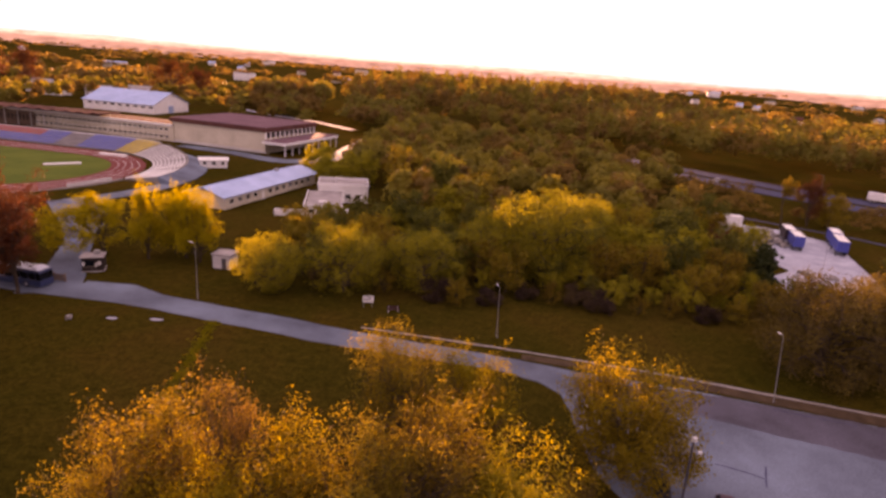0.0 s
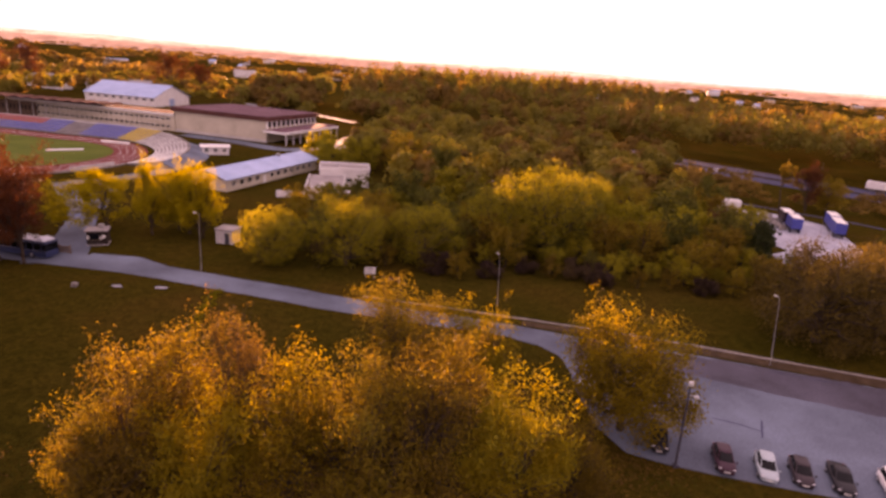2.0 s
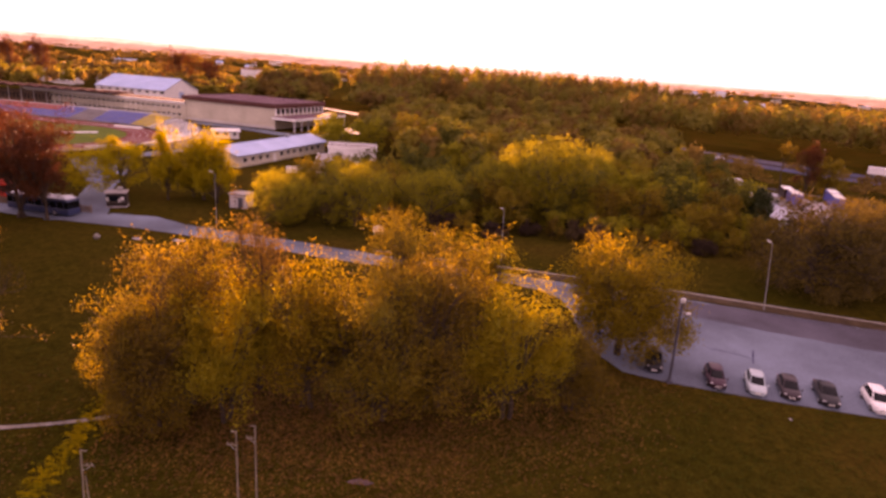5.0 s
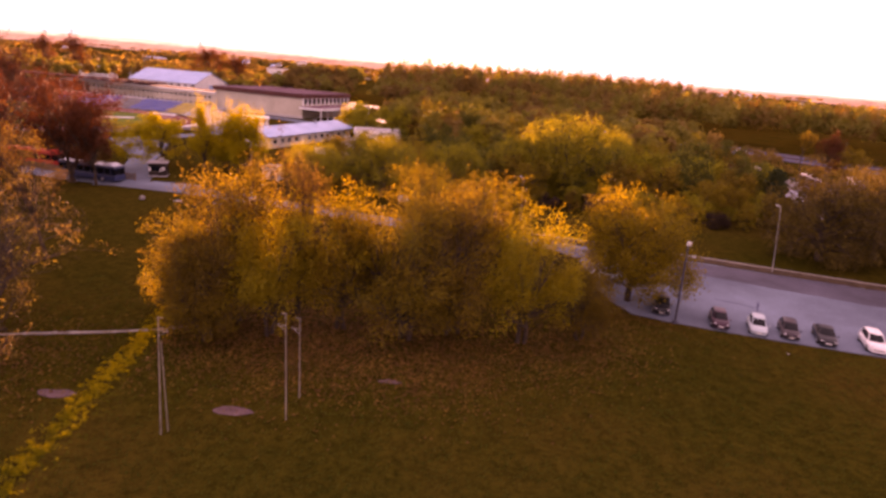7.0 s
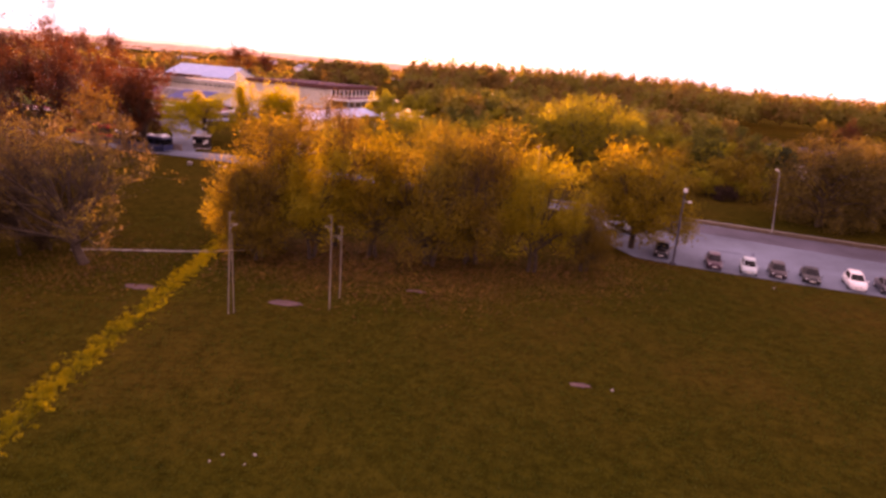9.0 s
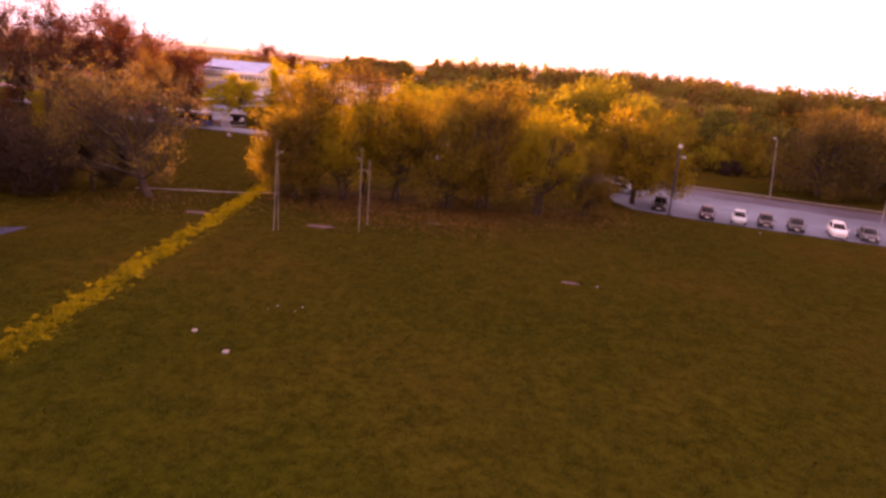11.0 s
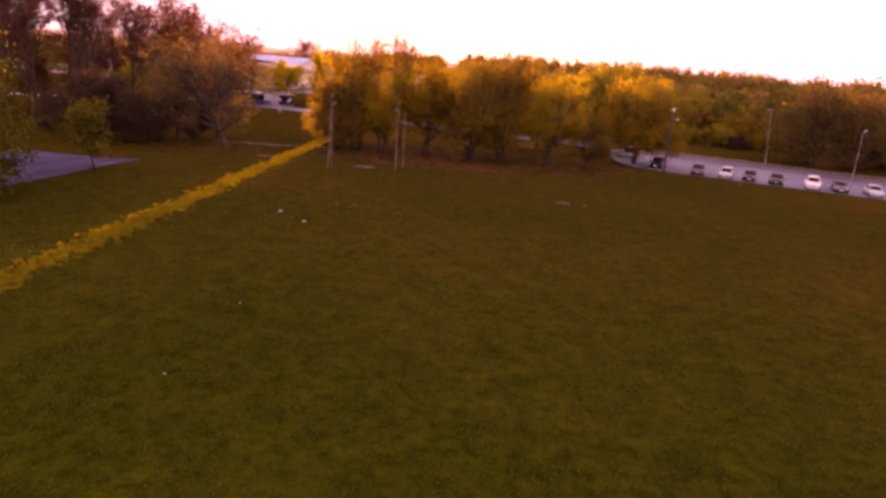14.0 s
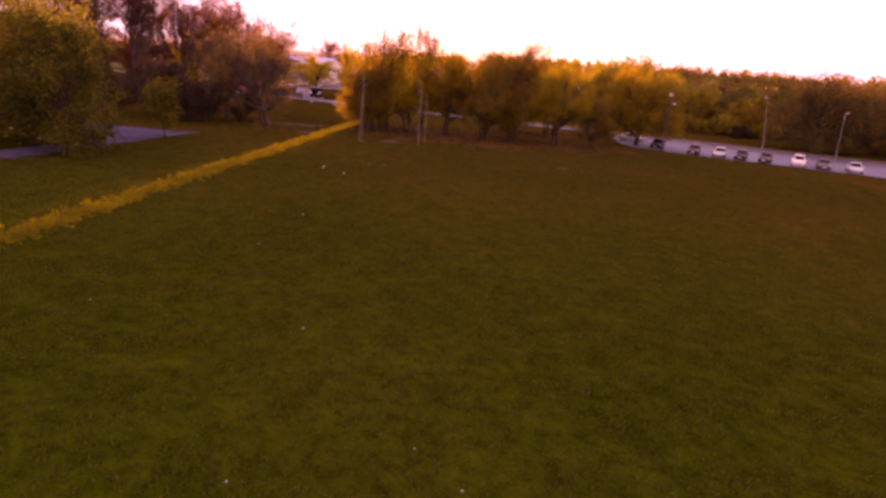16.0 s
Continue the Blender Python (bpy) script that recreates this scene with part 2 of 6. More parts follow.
M["lens"] = plain("headlight_lens", (0.62, 0.63, 0.66), 0.12, 0, 1.0)
M["tail"] = plain("tail_light", (0.35, 0.02, 0.02), 0.2, 0, 1.0)
M["black"] = plain("black_plastic", (0.025, 0.025, 0.027), 0.5)
M["plate"] = plain("plate_white", (0.75, 0.75, 0.72), 0.4)
for nm, c in {"paint_silver": (0.36, 0.46, 0.50), "paint_black": (0.012, 0.012, 0.016), "paint_wine": (0.05, 0.016, 0.03), "paint_grey": (0.06, 0.06, 0.075), "paint_white": (0.75, 0.75, 0.76),
              "paint_brown": (0.035, 0.022, 0.028), "paint_red": (0.52, 0.045, 0.025)}.items():
    M[nm] = plain(nm, c, 0.35, 0.0, 0.08, 0.22, 0.05)
M["bus_blue"] = plain("bus_blue", (0.015, 0.03, 0.09), 0.3, 0, 0.7)
M["bus_roof"] = plain("bus_roof", (0.60, 0.64, 0.70), 0.4)
M["tarp_blue"] = plain("tarpaulin_blue", (0.035, 0.06, 0.30), 0.5)
M["seat_blue"] = plain("seat_blue", (0.06, 0.11, 0.42), 0.5)
M["seat_yellow"] = plain("seat_yellow", (0.62, 0.42, 0.03), 0.5)
M["seat_red"] = plain("seat_red", (0.48, 0.06, 0.04), 0.5)
M["lamp_white"] = plain("lamp_white", (0.55, 0.55, 0.53), 0.4)


# ---- mesh helpers ----
def obj_np(name, verts, faces, material, parent=None, smooth=False):
    me = bpy.data.meshes.new(name)
    verts = np.asarray(verts, dtype=np.float32)
    faces = np.asarray(faces, dtype=np.int32)
    n, k = faces.shape
    me.vertices.add(len(verts))
    me.vertices.foreach_set("co", verts.ravel())
    me.loops.add(n * k)
    me.loops.foreach_set("vertex_index", faces.ravel())
    me.polygons.add(n)
    me.polygons.foreach_set("loop_start", np.arange(0, n * k, k, dtype=np.int32))
    me.polygons.foreach_set("loop_total", np.full(n, k, dtype=np.int32))
    if smooth:
        me.polygons.foreach_set("use_smooth", np.ones(n, dtype=bool))
    me.update(calc_edges=True)
    me.materials.append(material)
    ob = new(name, me)
    ob.parent = parent
    return ob


def part(name, bm, material, parent=None, label="", smooth=False):
    me = bpy.data.meshes.new(name)
    bmesh.ops.recalc_face_normals(bm, faces=bm.faces)
    bm.to_mesh(me)
    bm.free()
    if smooth:
        me.polygons.foreach_set("use_smooth", np.ones(len(me.polygons), dtype=bool))
    me.materials.append(M[material] if isinstance(material, str) else material)
    ob = new(name, me)
    ob.parent = parent
    if label:
        ob["label"] = label
    return ob


def shared(name, ob, parent, m):
    """Another object on the same mesh."""
    o = new(name, ob.data)
    o.parent = parent
    o.matrix_basis = m
    if "label" in ob:
        o["label"] = ob["label"]
    return o


def thing(name, label, category, m=None, group="", kind=""):
    e = new(name)
    e.empty_display_size = 0.2
    if m is not None:
        e.matrix_basis = m
    return tagged(e, label, category, group, kind)


def box(bm, x0, x1, y0, y1, z0, z1, bevel=0.0):
    r = bmesh.ops.create_cube(bm, size=1.0)
    vs = r["verts"]
    for v in vs:
        v.co = Vector((x0 + (v.co.x + 0.5) * (x1 - x0), y0 + (v.co.y + 0.5) * (y1 - y0), z0 + (v.co.z + 0.5) * (z1 - z0)))
    if bevel:
        es = list({e for v in vs for e in v.link_edges})
        bmesh.ops.bevel(bm, geom=es, offset=bevel, segments=2, affect="EDGES", profile=0.6)
    return vs


def boxes(*specs, bevel=0.0):
    bm = bmesh.new()
    for s in specs:
        box(bm, *s, bevel=bevel)
    return bm


def tube(bm, p, q, r0, r1, sides=8):
    p, q = Vector(p), Vector(q)
    d = (q - p)
    mtx = Matrix.Translation((p + q) / 2) @ d.to_track_quat("Z", "Y").to_matrix().to_4x4()
    bmesh.ops.create_cone(bm, cap_ends=True, segments=sides, radius1=r0, radius2=r1, depth=d.length, matrix=mtx)
    return bm


def prism(outline, z0, z1):
    """A slab on a ground outline."""
    bm = bmesh.new()
    lo = [bm.verts.new((x, y, z0)) for x, y in outline]
    hi = [bm.verts.new((x, y, z1)) for x, y in outline]
    n = len(outline)
    bm.faces.new(hi)
    bm.faces.new(lo[::-1])
    for i in range(n):
        bm.faces.new((lo[i], lo[(i + 1) % n], hi[(i + 1) % n], hi[i]))
    return bm


def smooth_line(pts, step=2.0):
    """Points along a soft curve through pts."""
    pts = [Vector((*p, 0)) if len(p) == 2 else Vector(p) for p in pts]
    ext = [pts[0] * 2 - pts[1]] + pts + [pts[-1] * 2 - pts[-2]]
    out = []
    for i in range(1, len(ext) - 2):
        a, b, c, d = ext[i - 1:i + 3]
        n = max(2, int((c - b).length / step))
        for k in range(n):
            t = k / n
            out.append(0.5 * ((2 * b) + (c - a) * t + (2 * a - 5 * b + 4 * c - d) * t * t + (3 * b - a - 3 * c + d) * t ** 3))
    return out + [pts[-1]]


def ribbon(name, pts, widths, z0, z1, material, label, category, rough_edge=0.0, step=2.0, seed=1):
    """A strip of ground of some thickness along a curve."""
    line = smooth_line(pts, step)
    rng = random.Random(seed)
    bm = bmesh.new()
    rows = []
    for i, p in enumerate(line):
        t = i / (len(line) - 1) * (len(widths) - 1)
        k = min(int(t), len(widths) - 2)
        w = widths[k] + (widths[k + 1] - widths[k]) * (t - k)
        d = (line[min(i + 1, len(line) - 1)] - line[max(i - 1, 0)]).normalized()
        nrm = Vector((-d.y, d.x, 0))
        a = p + nrm * (w / 2 + rng.uniform(-1, 1) * rough_edge)
        b = p - nrm * (w / 2 + rng.uniform(-1, 1) * rough_edge)
        rows.append([bm.verts.new((a.x, a.y, z)) for z in (z0, z1)] + [bm.verts.new((b.x, b.y, z)) for z in (z1, z0)])
    for r, s in zip(rows, rows[1:]):
        for k in range(3):
            bm.faces.new((r[k], r[k + 1], s[k + 1], s[k]))
    bm.faces.new(rows[0])
    bm.faces.new(rows[-1][::-1])
    return tagged(part(name, bm, material), label, category, "", "structure")


# ---- ground, roads, yards ----
def make_ground():
    n, half = 120, 4400.0
    u = np.linspace(-1, 1, n + 1)
    ax = np.sign(u) * (0.08 * np.abs(u) + 0.92 * np.abs(u) ** 3) * half
    X, Y = np.meshgrid(ax, ax, indexing="ij")
    Z = np.zeros_like(X)
    D = np.hypot(X, Y)
    far = np.clip((D - 700) / 1500, 0, 1)
    for i in range(n + 1):
        for j in range(n + 1):
            if far[i, j] > 0:
                Z[i, j] = far[i, j] * (10 + 22 * noise.noise((X[i, j] / 700, Y[i, j] / 700, 3.1)))
    idx = np.arange((n + 1) ** 2).reshape(n + 1, n + 1)
    F = np.stack([idx[:-1, :-1], idx[1:, :-1], idx[1:, 1:], idx[:-1, 1:]], -1).reshape(-1, 4)
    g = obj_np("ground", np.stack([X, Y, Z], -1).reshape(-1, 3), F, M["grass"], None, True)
    return tagged(g, "mown autumn meadow and open land, green turning brown", "ground", "", "structure")


make_ground()
ribbon("road", [(-120, 104), (-85, 91.6), (-72, 87.8), (-64, 86.3), (-56.4, 85.4), (-46.5, 84.3), (-39, 82.8), (-29.3, 80.2), (-20.4, 78.1), (-11.7, 75.6), (12, 70.6), (24, 66.5)], [4.4, 4.4, 4.2, 4.2, 4.4, 4.8, 5.0, 5.2, 5.2, 4.4, 4, 5], -0.3, 0.03, "asphalt", "narrow grey asphalt road along the meadow", "road", 0.08)
tagged(part("pavement", prism([(16.6, 71), (24, 69.6), (34, 67.6), (46, 64.2), (58, 60.8), (75, 56.5), (92, 52), (110, 46), (108, 26), (80, 30.5), (58, 36), (49, 38.2), (42.5, 39.6), (35, 41), (28.5, 42.4), (24, 43.6), (20.5, 45),
     (18.6, 49), (18, 55), (18.2, 60), (17.7, 64), (15.5, 66.6), (12.2, 68.2)], -0.3, 0.045), "asphalt"), "worn grey asphalt car park with tar seams", "car park", "", "structure")
ribbon("sidewalk", [(-9, 79.2), (12.5, 75.3), (33.4, 70.9), (45.8, 67.4), (58, 64), (75, 59.5), (112, 49.5)], [0.3, 0.45, 0.5, 0.5], -0.3, 0.07, "kerb", "pale concrete footway beside the car park", "footway", 0.06)
ribbon("verge", [(14, 73.4), (33.6, 69.4), (46, 65.9), (58, 62.5), (75, 58), (112, 48)], [1.6, 2.4, 2.6, 2.6], -0.3, 0.06, "soil", "brown worn verge strewn with leaves", "verge", 0.15)
ribbon("side_road", [(-58, 84), (-60.5, 91), (-64.5, 101), (-72, 117), (-80, 131), (-88, 141)], [9, 6, 5, 8, 12, 12], -0.3, 0.034, "asphalt", "asphalt drive to the stadium", "road", 0.1)
tagged(part("park_path", prism([(-33.4, -16), (-33.5, -8), (-33.7, 0), (-34.0, 5), (-33.8, 9.9), (-36.4, 8.6), (-40.8, 8.0), (-47, 7.6), (-58, 6), (-58, 1.2), (-48, 3.2), (-42.5, 2.6), (-39.4, 0.4), (-37.6, -4), (-37, -10), (-37.4, -16)], -0.3, 0.03), "asphalt_old"), "blue-grey asphalt path forking beside the park trees", "path", "", "structure")
ribbon("park_path", [(-35.4, -16.02), (-37.4, -19), (-42, -26), (-52, -34)], [4.0, 3.0, 2.4, 2.4], -0.3, 0.03, "asphalt_old", "asphalt path running on past the birches", "path", 0.08, 1.0)
ribbon("park_walk", [(-128, 40), (-110, 54), (-94, 64), (-86, 76)], [1.6, 1.6], -0.3, 0.03, "gravel", "pale gravel walk under the park trees", "path", 0.08, 2.0)
ribbon("trodden_path", [(-36, 27.2), (-31.4, 28.6), (-25, 30.5), (-20, 33)], [0.3, 0.45, 0.4, 0.2], -0.2, 0.025, "kerb", "pale trodden footpath in the grass", "path", 0.06, 0.6)
for k, (x, y, r) in enumerate(((-12.6, 20.2, 0.95), (-24.9, 20.2, 1.0), (-2.8, 26.0, 0.6), (10.0, 12.2, 0.5), (-44, 76.5, 0.6), (-38, 77, 0.7))):
    rng = random.Random(k)
    tagged(part("bare_patch", prism([(x + r * 1.5 * rng.uniform(0.7, 1.1) * math.cos(a), y + r * 0.6 * rng.uniform(0.7, 1.1) * math.sin(a)) for a in np.linspace(0, 6.283, 15)[:-1]], -0.1, 0.02), "sandy" if k < 4 else "gravel"),
           "bare patch of soil worn into the meadow", "bare patch", "bare patches", "structure")
yard = tagged(part("yard", prism([(66.5, 114), (71, 107.5), (80, 108.5), (94, 114), (97.4, 121.5), (103.8, 139.8), (108, 151), (101, 163), (95.4, 166), (89.6, 167.5), (82, 168), (76, 148), (80, 124)], -0.3, 0.04), "gravel"), "pale gravel lorry yard", "yard", "", "structure")
for off, w, nm in ((-3, 13, "highway"), (15, 13, "highway")):
    ox, oy = 0.69 * off - 8, 0.72 * off - 16
    ribbon(nm, [(80 + ox, 320 + oy), (112 + ox, 283 + oy), (150 + ox, 238 + oy), (190 + ox, 205 + oy), (260 + ox, 160 + oy)], [w, w], -0.3, 0.05, "asphalt_old", "grey dual carriageway behind the yard", "road", 0.05, 6)
ribbon("service_road", [(84, 184), (97.4, 175.7), (103.7, 171), (119.7, 159.1), (126, 152.5), (150, 134)], [1.6, 1.6], -0.3, 0.03, "asphalt_old", "pale track behind the lorry yard", "road", 0.1, 4)
ribbon("stadium_road", [(-104, 238), (-79, 229), (-57, 219), (-43, 233), (-38, 262), (-36, 300)], [6, 7, 9, 12, 9], -0.3, 0.033, "asphalt", "asphalt road round the sports hall", "road", 0.1, 4)
ribbon("lane", [(-150, 430), (-118, 400), (-80, 372), (-50, 340)], [5, 5], -0.3, 0.03, "gravel", "pale lane behind the sports hall", "road", 0.1, 6)
tagged(part("apron", prism([(-55, 84.4), (-40, 83.2), (-41.5, 86.2), (-47, 89.2), (-55, 89.5)], -0.3, 0.036), "asphalt"), "asphalt apron where the drive meets the road", "road", "", "structure")
ribbon("dark_lane", [(20, 67.2), (34.5, 63.9), (44.5, 60.9), (54, 58.0), (72, 53.2), (104, 44.4)], [3.0, 7.2, 7.8, 7.8, 7.6], -0.2, 0.05, "asphalt_dark", "darker band of asphalt along the far side of the car park", "road", 0.25, 1.5)
# tar seams in the car park
for pts in ([(31.7, 52.1), (33.8, 51.3), (35.9, 50.2)], [(37.1, 52.3), (35.4, 48.9)], [(44, 64), (48, 62.8), (53, 61.4)]):
    ribbon("tar_seam", pts, [0.14, 0.2, 0.12], -0.1, 0.056, "asphalt_old", "dark tar seam in the asphalt", "seam", 0.04, 0.5)


# ---- trees ----
def tubes(lines, sides):
    """Tapered tubes along polylines: (points, radii)."""
    V, F, base = [], [], 0
    ang = np.linspace(0, 2 * np.pi, sides, endpoint=False)
    ca, sa = np.cos(ang), np.sin(ang)
    for pts, rad in lines:
        pts = np.asarray(pts)
        d = np.gradient(pts, axis=0)
        d /= np.linalg.norm(d, axis=1)[:, None] + 1e-9
        ref = np.array([0.0, 0.0, 1.0]) if abs(d[0][2]) < 0.8 else np.array([1.0, 0.0, 0.0])
        a = np.cross(d, ref)
        a /= np.linalg.norm(a, axis=1)[:, None] + 1e-9
        b = np.cross(d, a)
        ring = pts[:, None, :] + np.asarray(rad)[:, None, None] * (a[:, None, :] * ca[None, :, None] + b[:, None, :] * sa[None, :, None])
        V.append(ring.reshape(-1, 3))
        k = len(pts)
        i, j = np.meshgrid(np.arange(k - 1), np.arange(sides), indexing="ij")
        j2 = (j + 1) % sides
        F.append(np.stack([base + i * sides + j, base + i * sides + j2, base + (i + 1) * sides + j2, base + (i + 1) * sides + j], -1).reshape(-1, 4))
        base += k * sides
    return np.concatenate(V), np.concatenate(F)


def leaf_quads(rng, C, size, flat=0.0, long=1.7, out=None):
    """A diamond leaf at every point of C, turned at random, or lying roughly across the direction out."""
    n = len(C)
    a = rng.normal(size=(n, 3))
    if out is not None:
        a = np.cross(out + rng.normal(size=(n, 3)) * 0.45, a)
    a[:, 2] *= 1 - flat
    a /= np.linalg.norm(a, axis=1)[:, None]
    r = rng.normal(size=(n, 3)) if out is None else out + rng.normal(size=(n, 3)) * 0.45
    b = np.cross(a, r)
    b /= np.linalg.norm(b, axis=1)[:, None] + 1e-9
    s = size * rng.uniform(0.6, 1.3, n)[:, None]
    V = np.stack([C - a * s * long / 2, C + b * s / 2, C + a * s * long / 2, C - b * s / 2], 1).reshape(-1, 3)
    return V, np.arange(4 * n).reshape(-1, 4)


def bow(p, q, rng, k=5, lift=0.12, wob=0.06):
    p, q = np.asarray(p, float), np.asarray(q, float)
    t = np.linspace(0, 1, k)[:, None]
    L = np.linalg.norm(q - p)
    off = rng.normal(size=3) * wob * L
    return p + (q - p) * t + (off + np.array([0, 0, -lift * L])) * (np.sin(np.pi * t))


def grow(seed, h, R, clear, limbs=9, subs=5, twigs=4, n_leaf=9000, leaf=0.24, clump=0.55, trunk_r=0.24, shape="round", droop=0.0, stems=1, fill=0.3, dome=0.9, fine=True):
    """Wood and leaves of one tree: limbs reach to points of an uneven crown, leaves gather round the twigs."""
    rng = np.random.default_rng(seed)
    thick, thin, tips = [], [], []
    zc, rz = (h + clear) / 2, (h - clear) / 2
    for st in range(stems):
        dirv = rng.normal(size=3) * np.array([0.08, 0.08, 0]) * h if stems > 1 else np.zeros(3)
        top = np.array([0, 0, h * 0.80]) + dirv
        tk = np.linspace(0, 1, 8)
        foot = rng.normal(size=3) * np.array([0.25, 0.25, 0]) * (stems > 1)
        trunk = foot + (top - foot) * tk[:, None] + np.cumsum(rng.normal(size=(8, 3)) * np.array([0.012, 0.012, 0]) * h, axis=0) * (tk[:, None] > 0)
        trad = trunk_r * (1 - 0.88 * tk) / math.sqrt(stems) + 0.015
        trad[0] *= 1.5
        thick.append((trunk, trad))
        nl = max(3, limbs // stems)
        for i in range(nl):
            f = (i + 0.5) / nl
            az = i * 2.39996 + rng.uniform(-0.5, 0.5)
            # the limb's end on an uneven crown
            u = -0.72 + 1.6 * f ** 0.8
            rr = math.sqrt(max(0.12, 1 - min(0.98, abs(u)) ** 3.0))
            if shape == "cone":
                rr = (1 - f) * 0.95 + 0.06
            elif shape == "tall":
                rr = math.sqrt(max(0.1, 1 - u * u)) * 0.9
            k = rng.uniform(0.72, 1.08)
            tip = np.array([R * rr * k * math.cos(az), R * rr * k * math.sin(az), zc + rz * u * rng.uniform(0.85, 1.05)]) + dirv * min(1.0, 0.6 + 0.4 * f)
            t0 = np.clip((clear / h * 0.75) + 0.72 * f * (0.92 if shape != "cone" else 1.0), 0.12, 0.93)
            p0 = np.array([np.interp(t0, tk, trunk[:, c]) for c in range(3)])
            if droop:
                tip[2] -= droop * R * 0.35
            if shape == "cone":
                tip[2] = p0[2] - 0.12 * R * rr
            limb = bow(p0, tip, rng, 6, -0.16 if droop else (0.10 if shape != "cone" else 0.0), 0.06)
            r0 = np.interp(t0, tk, trad) * 0.62
            thick.append((limb, np.linspace(r0, 0.03, 6)))
            for j in range(subs):
                t1 = rng.uniform(0.3, 1.0)
                p1 = np.array([np.interp(t1, np.linspace(0, 1, 6), limb[:, c]) for c in range(3)])
                out = (p1 - np.array([dirv[0] * 0.5, dirv[1] * 0.5, zc - 0.3 * rz]))
                out /= np.linalg.norm(out) + 1e-6
                q1 = p1 + (out * 0.6 + rng.normal(size=3) * 0.6 + np.array([0, 0, 0.25])) * R * 0.30
                sub = bow(p1, q1, rng, 4, 0.05, 0.08)
                thin.append((sub, np.linspace(0.035 + 0.06 * r0, 0.014, 4)))
                tips.append(q1)
                for m in range(twigs):
                    p2 = sub[rng.integers(1, 4)]
                    q2 = p2 + (rng.normal(size=3) + out * 0.7 + np.array([0, 0, 0.2 - 1.6 * droop])) * R * 0.14
                    if fine:
                        thin.append((np.stack([p2, (p2 + q2) / 2 + rng.normal(size=3) * 0.05, q2]), np.array([0.022, 0.015, 0.008])))
                    tips.append(q2)
    tips = np.array(tips)
    # the odd twig that sticks far out of the crown is drawn back to it
    mid = np.array([0, 0, zc])
    e = (tips - mid) / np.array([R * 1.12, R * 1.12, rz * (dome + 0.2)])
    r = np.linalg.norm(e, axis=1)
    tips = np.where((r > 1)[:, None], mid + (tips - mid) / r[:, None] ** 0.8, tips) if shape == "round" else tips
    weight = rng.uniform(0.1, 1.0, len(tips)) ** 1.3
    pick = rng.choice(len(tips), n_leaf, p=weight / weight.sum())
    C = tips[pick] + rng.normal(size=(n_leaf, 3)) * clump * np.array([1, 1, 0.8])
    if fill:
        m = int(n_leaf * fill)
        # some leaves further in along the limbs
        C[:m] = C[:m] * rng.uniform(0.72, 1.0, m)[:, None] + np.array([0, 0, zc * 0.1])
    if droop:
        C[:, 2] -= np.abs(rng.exponential(0.9, n_leaf)) * droop
    C[:, 2] = np.maximum(C[:, 2], 0.25)
    Vl, Fl = leaf_quads(rng, C, leaf, 0.0, 1.6 if not droop else 2.4)
    V1, F1 = tubes(thick, 7 if n_leaf > 5000 else 5)
    V2, F2 = tubes(thin, 3)
    return np.concatenate([V1, V2]), np.concatenate([F1, F2 + len(V1)]), Vl, Fl


